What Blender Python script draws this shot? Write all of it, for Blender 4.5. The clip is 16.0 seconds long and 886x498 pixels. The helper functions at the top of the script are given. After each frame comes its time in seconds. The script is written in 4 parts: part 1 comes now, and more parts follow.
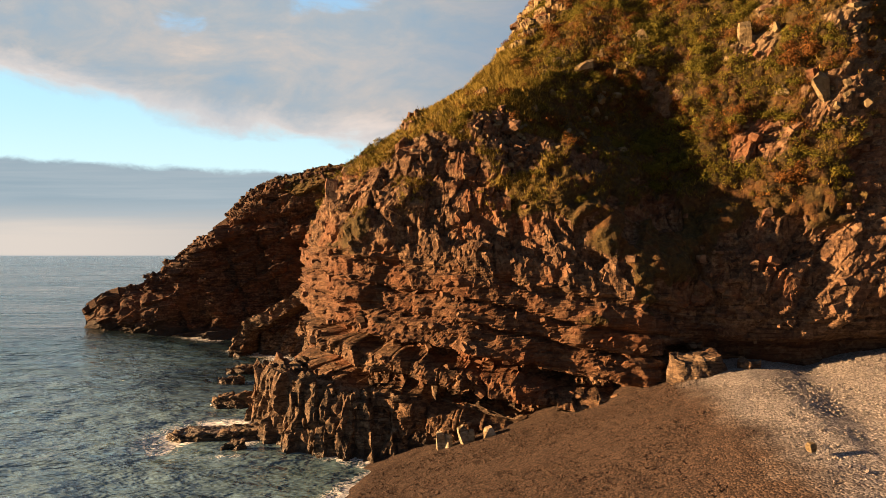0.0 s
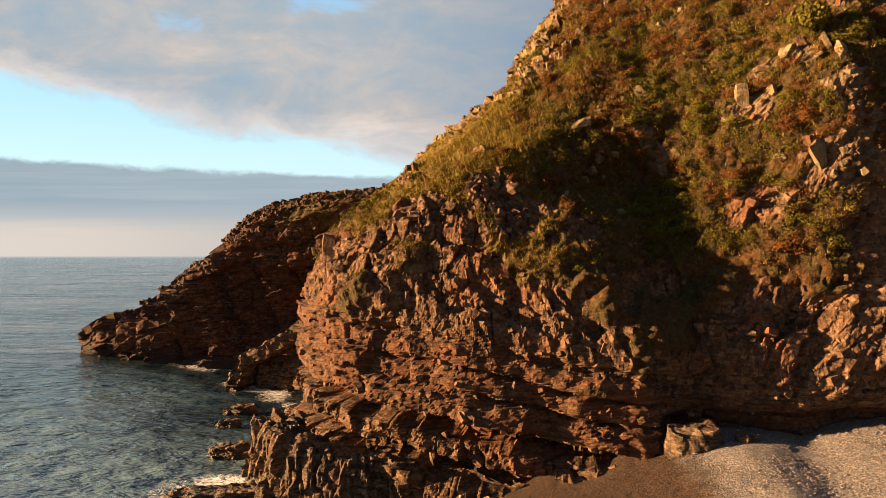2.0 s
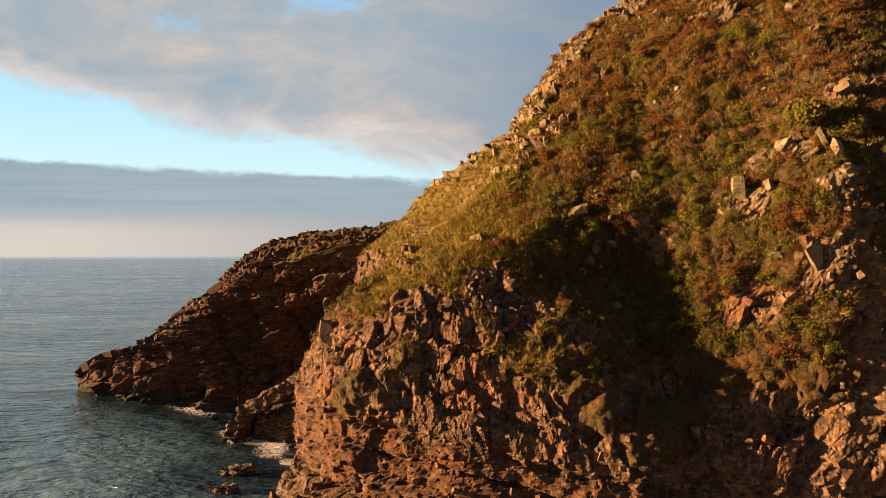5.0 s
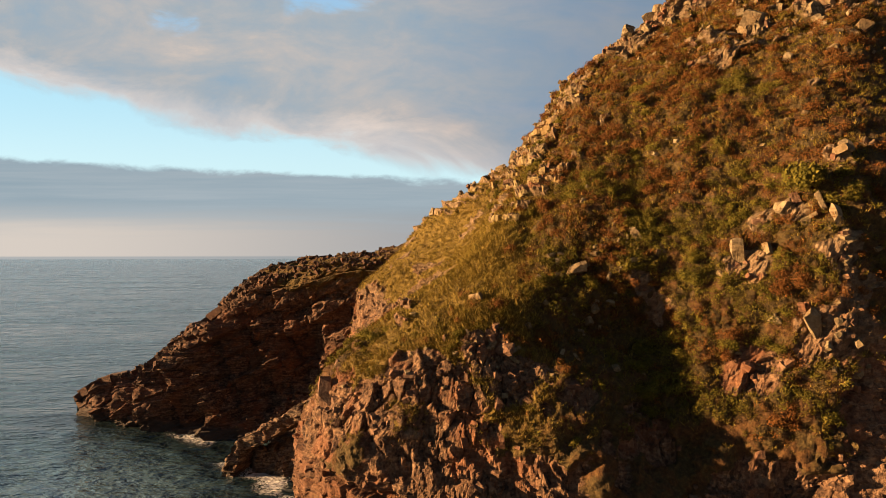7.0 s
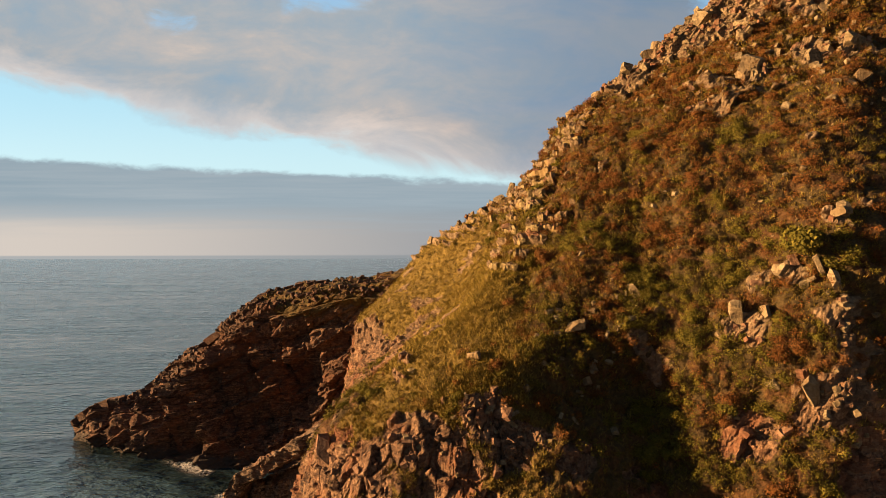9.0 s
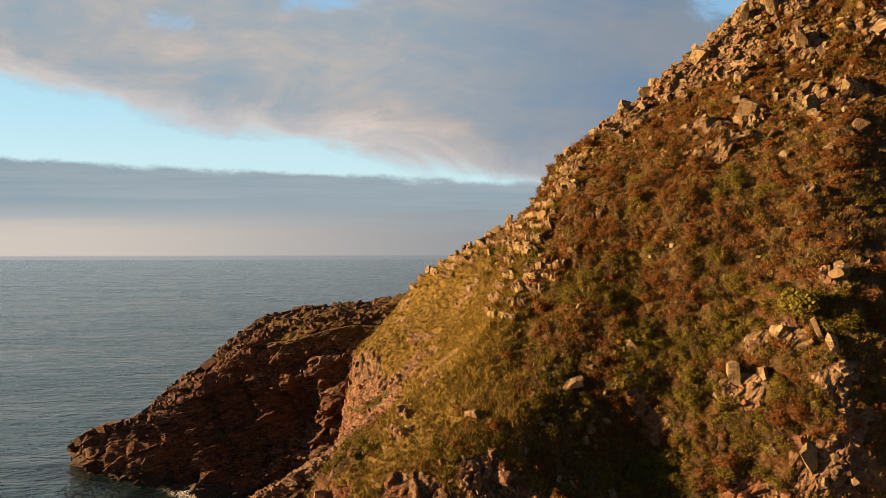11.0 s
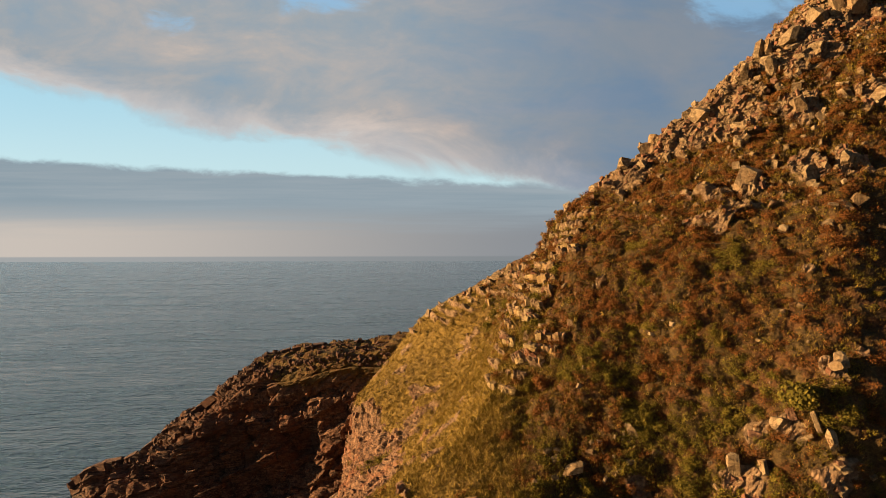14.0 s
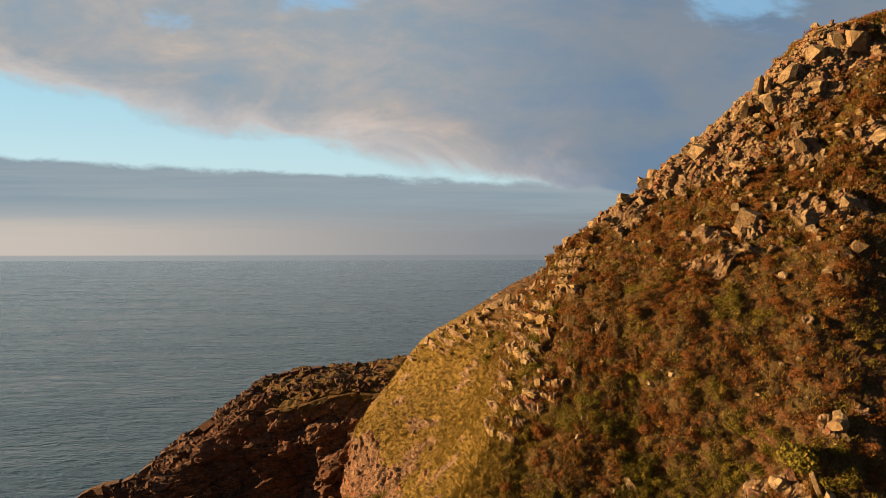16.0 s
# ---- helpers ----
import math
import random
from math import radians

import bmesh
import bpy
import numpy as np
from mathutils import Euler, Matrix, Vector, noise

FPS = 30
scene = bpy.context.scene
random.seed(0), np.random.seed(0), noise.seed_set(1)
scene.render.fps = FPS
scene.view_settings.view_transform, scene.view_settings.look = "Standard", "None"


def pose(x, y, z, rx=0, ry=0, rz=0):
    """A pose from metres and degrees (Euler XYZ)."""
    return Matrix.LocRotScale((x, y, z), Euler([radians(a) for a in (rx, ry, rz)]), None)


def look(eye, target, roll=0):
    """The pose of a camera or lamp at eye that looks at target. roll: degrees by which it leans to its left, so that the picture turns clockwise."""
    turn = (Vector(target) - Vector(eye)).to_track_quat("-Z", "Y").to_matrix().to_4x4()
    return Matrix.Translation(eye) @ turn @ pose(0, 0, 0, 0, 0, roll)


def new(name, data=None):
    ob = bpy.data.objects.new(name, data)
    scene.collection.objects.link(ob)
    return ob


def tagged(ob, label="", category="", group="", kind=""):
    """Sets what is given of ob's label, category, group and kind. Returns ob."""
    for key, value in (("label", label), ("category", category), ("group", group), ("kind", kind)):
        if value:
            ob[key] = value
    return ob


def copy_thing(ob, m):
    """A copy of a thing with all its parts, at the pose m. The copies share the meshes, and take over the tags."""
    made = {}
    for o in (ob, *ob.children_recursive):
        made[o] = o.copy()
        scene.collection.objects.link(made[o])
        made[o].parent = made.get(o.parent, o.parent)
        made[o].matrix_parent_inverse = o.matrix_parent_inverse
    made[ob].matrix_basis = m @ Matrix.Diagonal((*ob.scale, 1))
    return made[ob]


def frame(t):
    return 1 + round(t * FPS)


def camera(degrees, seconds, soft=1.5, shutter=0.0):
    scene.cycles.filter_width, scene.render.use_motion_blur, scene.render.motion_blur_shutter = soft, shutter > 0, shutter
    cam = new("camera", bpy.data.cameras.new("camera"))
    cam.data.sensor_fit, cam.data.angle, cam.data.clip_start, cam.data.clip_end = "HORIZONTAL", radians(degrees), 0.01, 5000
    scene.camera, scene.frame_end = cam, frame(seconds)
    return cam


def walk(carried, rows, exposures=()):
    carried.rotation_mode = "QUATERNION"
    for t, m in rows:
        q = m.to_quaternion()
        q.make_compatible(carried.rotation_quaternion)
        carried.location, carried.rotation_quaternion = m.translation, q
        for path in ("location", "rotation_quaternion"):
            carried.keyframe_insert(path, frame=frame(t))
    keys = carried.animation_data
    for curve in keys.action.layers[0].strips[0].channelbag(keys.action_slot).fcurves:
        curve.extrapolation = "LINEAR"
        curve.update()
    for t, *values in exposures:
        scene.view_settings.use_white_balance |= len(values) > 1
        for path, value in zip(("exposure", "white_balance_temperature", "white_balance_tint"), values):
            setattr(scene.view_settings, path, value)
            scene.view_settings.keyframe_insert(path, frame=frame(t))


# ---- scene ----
cam = camera(77.8, 16.0, soft=0.85)
METRES, EYE, TILT, LEAN, TURN = 40.0, 15.2, 0.55, 0.0, 0.0
ROWS = [
    (0.0, 0.0, 0.0, 0.0, 0.0, 0.0, -0.0),
    (0.5, -0.0001, 0.0004, 0.0311, -0.13, 0.03, -0.0),
    (1.0, -0.0003, 0.001, 0.0615, -0.24, 0.06, -0.01),
    (1.5, -0.0011, 0.0012, 0.0918, -0.19, 0.09, -0.02),
    (2.0, -0.0014, 0.0018, 0.1218, -0.32, 0.12, -0.0),
    (2.5, -0.001, 0.0018, 0.1524, -0.42, 0.13, -0.0),
    (3.0, -0.0005, 0.0018, 0.183, -0.44, 0.16, -0.02),
    (3.5, -0.0011, 0.0014, 0.2148, -0.39, 0.17, 0.01),
    (4.0, -0.0005, 0.0015, 0.2466, -0.46, 0.17, 0.01),
    (6.5, 0.0016, 0.0017, 0.4069, -0.54, 0.06, 0.11),
    (7.0, 0.0017, 0.0018, 0.4385, -0.59, 0.06, 0.09),
    (7.5, 0.0017, 0.0021, 0.471, -0.64, 0.03, 0.11),
    (8.0, 0.0014, 0.0027, 0.5026, -0.7, 0.03, 0.11),
    (8.5, 0.0013, 0.0034, 0.5347, -0.74, 0.02, 0.09),
    (9.0, 0.0013, 0.0041, 0.5668, -0.8, -0.03, 0.11),
    (11.5, 0.0028, 0.0082, 0.7217, -1.02, -0.0, 0.12),
    (12.0, 0.0027, 0.0077, 0.7526, -1.0, 0.02, 0.12),
    (12.5, 0.0028, 0.0074, 0.7832, -1.03, 0.05, 0.1),
    (13.0, 0.0024, 0.0062, 0.8141, -1.01, 0.07, 0.1),
    (13.5, 0.0028, 0.0058, 0.8453, -1.02, 0.08, 0.08),
    (14.0, 0.0026, 0.0062, 0.8762, -1.02, 0.09, 0.12),
    (14.5, 0.0024, 0.0077, 0.9068, -1.07, 0.04, 0.11),
    (15.0, 0.0023, 0.0088, 0.9376, -1.1, -0.01, 0.11),
    (15.5, 0.0025, 0.0097, 0.9687, -1.13, -0.03, 0.11),
    (16.0, 0.0023, 0.0103, 0.9997, -1.17, -0.05, 0.11),
]
walk(cam, [(t, pose(0, 0, EYE, TILT, LEAN, TURN) @ pose(METRES * x, METRES * y, METRES * z, 90 + pitch, roll, yaw)) for t, x, y, z, yaw, pitch, roll in ROWS],
     [(0.0, 2.14), (3.5, 2.12), (7.0, 2.00), (9.0, 1.97), (12.5, 1.83), (16.0, 1.76)])

# ---- light ----
SUN_AZ, SUN_EL = 269.6, 9.5      # compass of the sun in degrees clockwise from +y, and its height


def sun_way():
    a, e = radians(SUN_AZ), radians(SUN_EL)
    return Vector((math.sin(a) * math.cos(e), math.cos(a) * math.cos(e), math.sin(e)))


sun_data = bpy.data.lights.new("sun", "SUN")
sun_data.energy, sun_data.angle, sun_data.color = 5.0, radians(0.6), (1.0, 0.575, 0.265)
sun = new("sun", sun_data)
sun.matrix_world = look(sun_way() * 300, (0, 0, 0))


class Nodes:
    """Short-hand for wiring a node tree."""

    def __init__(self, tree):
        self.tree, self.make = tree, tree.nodes.new

    def link(self, a, b):
        self.tree.links.new(a, b)

    def put(self, sock, value):
        if isinstance(value, bpy.types.NodeSocket):
            self.link(value, sock)
        else:
            sock.default_value = value

    def math(self, op, a, b=0.0, c=0.0, clamp=False):
        n = self.make("ShaderNodeMath")
        n.operation, n.use_clamp = op, clamp
        for i, v in enumerate((a, b, c)):
            self.put(n.inputs[i], v)
        return n.outputs[0]

    def step(self, x, lo, hi):
        n = self.make("ShaderNodeMapRange")
        n.interpolation_type = "SMOOTHSTEP"
        self.put(n.inputs["Value"], x)
        self.put(n.inputs["From Min"], lo)
        self.put(n.inputs["From Max"], hi)
        return n.outputs["Result"]

    def mix(self, fac, a, b, mode="MIX"):
        n = self.make("ShaderNodeMix")
        n.data_type, n.blend_type = "RGBA", mode
        self.put(n.inputs[0], fac)
        for s, v in ((n.inputs[6], a), (n.inputs[7], b)):
            self.put(s, (*v, 1.0) if isinstance(v, tuple) and len(v) == 3 else v)
        return n.outputs[2]

    def noise(self, vec, scale, detail=4.0, rough=0.55, distort=0.0):
        n = self.make("ShaderNodeTexNoise")
        if vec is not None:
            self.link(vec, n.inputs["Vector"])
        for k, v in (("Scale", scale), ("Detail", detail), ("Roughness", rough), ("Distortion", distort)):
            n.inputs[k].default_value = v
        return n.outputs["Fac"]

    def scaled(self, vec, sx, sy, sz, rot=(0, 0, 0), loc=(0, 0, 0)):
        n = self.make("ShaderNodeMapping")
        self.link(vec, n.inputs["Vector"])
        n.inputs["Scale"].default_value = (sx, sy, sz)
        n.inputs["Rotation"].default_value = [radians(a) for a in rot]
        n.inputs["Location"].default_value = loc
        return n.outputs[0]

    def ramp(self, fac, stops):
        n = self.make("ShaderNodeValToRGB")
        self.link(fac, n.inputs[0])
        e = n.color_ramp.elements
        while len(e) < len(stops):
            e.new(0.5)
        for el, (p, c) in zip(e, stops):
            el.position, el.color = p, (*c, 1.0)
        return n.outputs[0]

    def xyz(self, vec):
        n = self.make("ShaderNodeSeparateXYZ")
        self.link(vec, n.inputs[0])
        return n.outputs

    def vec(self, x, y, z):
        n = self.make("ShaderNodeCombineXYZ")
        for i, v in enumerate((x, y, z)):
            self.put(n.inputs[i], v)
        return n.outputs[0]

    def bump(self, height, strength, distance, normal=None):
        n = self.make("ShaderNodeBump")
        n.inputs["Strength"].default_value, n.inputs["Distance"].default_value = strength, distance
        self.link(height, n.inputs["Height"])
        if normal is not None:
            self.link(normal, n.inputs["Normal"])
        return n.outputs[0]


def make_world():
    w = bpy.data.worlds.new("evening_sky")
    scene.world = w
    w.use_nodes = True
    w.node_tree.nodes.clear()
    N = Nodes(w.node_tree)
    way = N.make("ShaderNodeTexCoord").outputs["Generated"]
    x, y, z = N.xyz(way)
    ahead = N.math("MAXIMUM", y, 0.25)
    u, v = N.math("DIVIDE", x, ahead), N.math("DIVIDE", z, ahead)
    plane = N.vec(u, v, N.math("MULTIPLY", y, 0.6))
    sky = N.make("ShaderNodeTexSky")
    sky.sky_type, sky.sun_disc = "NISHITA", False
    sky.sun_elevation, sky.sun_rotation = radians(SUN_EL), radians(SUN_AZ)
    sky.air_density, sky.dust_density, sky.ozone_density = 1.0, 0.6, 1.4
    clear = N.mix(1.0, sky.outputs[0], (0.085, 0.085, 0.085), "MULTIPLY")
    band = N.mix(N.step(v, 0.12, 0.33), (0.66, 0.90, 0.95), (0.48, 0.80, 0.95))
    clear = N.mix(0.75, clear, band)
    # high cloud sheet, broken towards the top
    puff = N.noise(N.scaled(plane, 2.4, 4.8, 1.0, (0, 0, 8)), 1.6, 7, 0.6, 0.5)
    soft = N.noise(N.scaled(plane, 1.0, 3.4, 1.0, (0, 0, 12), (3.1, 0.4, 0)), 2.2, 5, 0.55, 0.4)
    fine = N.noise(N.scaled(plane, 4.4, 9.0, 1.0, (0, 0, 6), (0.7, 2.2, 0)), 2.0, 7, 0.62, 0.3)
    shade = N.ramp(N.math("ADD", N.math("MULTIPLY", puff, 0.7), N.math("MULTIPLY", fine, 0.3)),
                   [(0.34, (0.25, 0.345, 0.43)), (0.47, (0.33, 0.37, 0.405)), (0.58, (0.43, 0.41, 0.40)), (0.70, (0.62, 0.50, 0.42))])
    shade = N.mix(N.step(u, -0.22, 0.45), shade, N.mix(0.85, shade, N.mix(N.step(soft, 0.38, 0.62), (0.125, 0.210, 0.325), (0.195, 0.238, 0.295))))
    holes = 0.0
    for hu, hv, wide in ((-0.49, 0.425, 0.07), (-0.22, 0.47, 0.10), (0.56, 0.45, 0.14), (-1.3, 0.5, 0.3), (1.4, 0.5, 0.4)):
        far = N.math("ADD", N.math("POWER", N.math("SUBTRACT", u, hu), 2.0), N.math("MULTIPLY", N.math("POWER", N.math("SUBTRACT", v, hv), 2.0), 9.0))
        spot = N.step(N.math("ADD", N.math("SUBTRACT", 1.0, N.math("DIVIDE", far, wide * wide)), N.math("MULTIPLY", N.math("SUBTRACT", fine, 0.5), 5.0)), 0.0, 1.4)
        holes = N.math("MAXIMUM", holes, spot)
    shade = N.mix(N.math("MULTIPLY", holes, 0.75), shade, (0.26, 0.50, 0.74))
    # clear gap between the sheet and the low bank
    wob = N.math("MULTIPLY", N.math("SUBTRACT", puff, 0.5), 0.16)
    upper = N.math("ADD", N.math("MULTIPLY_ADD", u, -0.21, 0.155), wob)
    over = N.step(N.math("SUBTRACT", v, upper), -0.022, 0.022)
    rim = N.math("MULTIPLY", N.step(N.math("SUBTRACT", v, upper), -0.02, 0.01), N.math("SUBTRACT", 1.0, N.step(N.math("SUBTRACT", v, upper), 0.0, 0.07)))
    rim = N.math("MULTIPLY", rim, N.math("MULTIPLY_ADD", N.step(u, -0.15, 0.4), -0.7, 1.0))
    shade = N.mix(N.math("MULTIPLY", rim, 0.55), shade, (0.70, 0.62, 0.58))
    col = N.mix(over, clear, shade)
    # low bank with a sharp top, and the haze under it
    wob2 = N.math("MULTIPLY", N.math("SUBTRACT", fine, 0.5), 0.045)
    low = N.math("ADD", N.math("MULTIPLY_ADD", u, -0.047, 0.134), wob2)
    under = N.math("SUBTRACT", 1.0, N.step(N.math("SUBTRACT", v, low), -0.006, 0.008))
    streak = N.noise(N.scaled(plane, 1.2, 30.0, 1.0), 2.5, 5, 0.55, 0.2)
    bank = N.mix(streak, (0.20, 0.285, 0.345), (0.37, 0.415, 0.445))
    col = N.mix(under, col, bank)
    haze = N.mix(N.step(u, -0.8, 0.35), (0.57, 0.51, 0.455), (0.235, 0.255, 0.28))
    col = N.mix(N.math("SUBTRACT", 1.0, N.step(N.math("MULTIPLY_ADD", streak, 0.05, v), 0.055, 0.125)), col, haze)
    # beyond the last of the sea
    far_sea = N.mix(N.step(u, -0.8, 0.35), (0.36, 0.37, 0.37), (0.21, 0.23, 0.245))
    col = N.mix(N.math("SUBTRACT", 1.0, N.step(v, -0.0035, -0.0005)), col, far_sea)
    # the sky overhead and away from the sun is dim
    col = N.mix(N.step(z, 0.52, 0.82), col, (0.055, 0.08, 0.13))
    col = N.mix(N.math("MULTIPLY", N.step(y, 0.25, -0.2), 0.85), col, (0.075, 0.092, 0.125))
    bg = N.make("ShaderNodeBackground")
    N.link(col, bg.inputs[0])
    bg.inputs[1].default_value = SKY
    out = N.make("ShaderNodeOutputWorld")
    N.link(bg.outputs[0], out.inputs[0])


SKY = 0.302
make_world()


# ---- materials ----
def material(name):
    m = bpy.data.materials.new(name)
    m.use_nodes = True
    m.node_tree.nodes.clear()
    N = Nodes(m.node_tree)
    p = N.make("ShaderNodeBsdfPrincipled")
    out = N.make("ShaderNodeOutputMaterial")
    N.link(p.outputs[0], out.inputs[0])
    p.inputs["Roughness"].default_value = 0.9
    p.inputs["Specular IOR Level"].default_value = 0.25
    place = N.make("ShaderNodeNewGeometry").outputs["Position"]
    return m, N, p, place


def chipped(N, place, sx, sy, sz, rot, scale):
    """Small broken facets: a height that is a leaning plane in every cell, and a random tone for each cell."""
    q = N.scaled(place, sx, sy, sz, rot)
    v = N.make("ShaderNodeTexVoronoi")
    N.link(q, v.inputs["Vector"])
    v.inputs["Scale"].default_value = scale
    d = N.make("ShaderNodeVectorMath")
    d.operation = "SUBTRACT"
    N.link(q, d.inputs[0])
    N.link(v.outputs["Position"], d.inputs[1])
    c = N.make("ShaderNodeVectorMath")
    c.operation = "SUBTRACT"
    N.link(v.outputs["Color"], c.inputs[0])
    c.inputs[1].default_value = (0.5, 0.5, 0.5)
    h = N.make("ShaderNodeVectorMath")
    h.operation = "DOT_PRODUCT"
    N.link(d.outputs[0], h.inputs[0])
    N.link(c.outputs[0], h.inputs[1])
    tone = N.xyz(v.outputs["Color"])[1]
    return N.math("MULTIPLY_ADD", tone, 0.25 / scale, h.outputs["Value"]), tone


def rock_colour(N, place, dark, mid, light, rust):
    """Bedded, stained rock: broad patches, thin beds, fine grain."""
    broad = N.noise(place, 0.22, 4, 0.6, 0.5)
    beds = N.noise(N.scaled(place, 0.25, 0.25, 3.2, (0, 11, 0)), 1.0, 6, 0.62, 0.4)
    grain = N.noise(place, 5.0, 6, 0.65)
    big, tone = chipped(N, place, 1.0, 1.0, 1.5, (0, 10, 0), 1.6)
    small, tone2 = chipped(N, place, 1.0, 1.0, 1.2, (0, 10, 0), 4.2)
    x, y, z = N.xyz(place)
    high = N.step(N.math("MULTIPLY_ADD", broad, 2.0, N.math("MULTIPLY_ADD", x, 0.165, z)), 15.6, 16.8)
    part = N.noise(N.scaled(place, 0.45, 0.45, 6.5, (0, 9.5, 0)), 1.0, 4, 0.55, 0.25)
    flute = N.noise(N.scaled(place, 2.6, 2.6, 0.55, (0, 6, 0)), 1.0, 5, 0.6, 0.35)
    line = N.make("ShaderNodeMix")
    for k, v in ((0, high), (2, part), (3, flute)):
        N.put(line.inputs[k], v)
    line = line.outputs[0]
    t = N.math("ADD", N.math("MULTIPLY", beds, 0.26), N.math("MULTIPLY", grain, 0.26))
    t = N.math("ADD", t, N.math("ADD", N.math("MULTIPLY", tone, 0.13), N.math("MULTIPLY", tone2, 0.11)))
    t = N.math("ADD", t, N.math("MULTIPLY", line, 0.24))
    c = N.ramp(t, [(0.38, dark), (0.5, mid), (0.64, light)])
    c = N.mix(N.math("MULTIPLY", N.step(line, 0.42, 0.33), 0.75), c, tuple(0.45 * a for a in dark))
    grain = N.math("ADD", N.math("MULTIPLY", grain, 0.14), N.math("ADD", N.math("MULTIPLY", big, 0.20), N.math("MULTIPLY", small, 0.55)))
    grain = N.math("ADD", grain, N.math("MULTIPLY", line, 0.45))
    c = N.mix(N.step(broad, 0.48, 0.66), c, N.mix(0.6, c, rust))
    return c, beds, grain


def make_cliff(name, dark, mid, light, rust):
    m, N, p, place = material(name)
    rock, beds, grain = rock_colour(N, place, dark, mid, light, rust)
    patchy = N.noise(place, 0.5, 4, 0.6)
    pale = N.ramp(N.noise(place, 2.0, 6, 0.65), [(0.33, (0.075, 0.053, 0.030)), (0.5, (0.17, 0.125, 0.070)), (0.68, (0.31, 0.242, 0.145))])
    a = N.make("ShaderNodeAttribute")
    a.attribute_name = "cover"
    turf, gold, wet = N.xyz(a.outputs["Vector"])
    z = N.xyz(place)[2]
    rock = N.mix(N.math("MULTIPLY", N.step(z, 22.0, 36.0), 0.8), rock, pale)
    # thin-bed band: rusty rock, darkened too for the shade under its overhangs
    strata = N.math("MULTIPLY_ADD", N.xyz(place)[0], 0.165, N.math("MULTIPLY_ADD", patchy, 2.0, z))
    rock = N.mix(N.math("MULTIPLY", N.math("MULTIPLY", N.step(strata, 8.4, 9.2), N.step(strata, 15.2, 14.0)), 0.55), rock, N.mix(0.7, rock, tuple(0.6 * a for a in rust)))
    rock = N.mix(wet, rock, (0.05, 0.040, 0.032))
    patch = N.noise(place, 0.55, 5, 0.6)
    tuft = N.noise(place, 3.5, 6, 0.7)
    green = N.ramp(tuft, [(0.32, (0.027, 0.022, 0.008)), (0.52, (0.068, 0.046, 0.015)), (0.70, (0.115, 0.085, 0.029))])
    rust = N.ramp(tuft, [(0.32, (0.034, 0.018, 0.007)), (0.52, (0.082, 0.041, 0.013)), (0.70, (0.135, 0.077, 0.026))])
    dry = N.ramp(tuft, [(0.32, (0.080, 0.057, 0.012)), (0.55, (0.172, 0.121, 0.024)), (0.72, (0.245, 0.176, 0.042))])
    ground = N.mix(N.step(patch, 0.45, 0.58), green, rust)
    dry = N.mix(N.math("MULTIPLY", N.step(patch, 0.46, 0.64), 0.35), dry, green)
    ground = N.mix(gold, ground, dry)
    edge = N.step(N.math("MULTIPLY_ADD", N.math("SUBTRACT", tuft, 0.5), 0.9, turf), 0.40, 0.60)
    N.link(N.mix(edge, rock, ground), p.inputs["Base Color"])
    h = N.mix(edge, N.math("ADD", grain, N.math("MULTIPLY", beds, 0.12)), N.math("MULTIPLY", tuft, 0.35))
    N.link(N.bump(h, 0.9, 0.85), p.inputs["Normal"])
    return m


def make_rock(name, dark, mid, light, rust):
    m, N, p, place = material(name)
    c, beds, grain = rock_colour(N, place, dark, mid, light, rust)
    r = N.make("ShaderNodeObjectInfo").outputs["Random"]
    c = N.mix(N.math("MULTIPLY", r, 0.35), c, dark)
    N.link(c, p.inputs["Base Color"])
    N.link(N.bump(N.math("ADD", grain, N.math("MULTIPLY", beds, 0.1)), 0.7, 0.6), p.inputs["Normal"])
    return m


def make_shore_rock():
    m, N, p, place = material("wave_washed_rock")
    c, beds, grain = rock_colour(N, place, (0.034, 0.025, 0.018), (0.112, 0.074, 0.046), (0.27, 0.195, 0.125), (0.14, 0.072, 0.037))
    z = N.xyz(place)[2]
    wet = N.math("SUBTRACT", 1.0, N.step(N.math("MULTIPLY_ADD", N.math("SUBTRACT", beds, 0.5), 2.0, z), 0.2, 0.9))
    N.link(N.mix(N.math("MULTIPLY", wet, 0.7), c, (0.040, 0.033, 0.026)), p.inputs["Base Color"])
    N.link(N.math("MULTIPLY_ADD", wet, -0.5, 0.85), p.inputs["Roughness"])
    N.link(N.bump(N.math("ADD", grain, N.math("MULTIPLY", beds, 0.12)), 0.9, 0.85), p.inputs["Normal"])
    return m


def make_leaf(name, a, b, c):
    m, N, p, place = material(name)
    isl = N.make("ShaderNodeNewGeometry").outputs["Random Per Island"]
    patch = N.noise(place, 0.5, 4, 0.6)
    f = N.math("ADD", N.math("MULTIPLY", isl, 0.34), N.math("MULTIPLY", patch, 0.7))
    N.link(N.ramp(f, [(0.25, a), (0.5, b), (0.8, c)]), p.inputs["Base Color"])
    p.inputs["Specular IOR Level"].default_value = 0.1
    return m


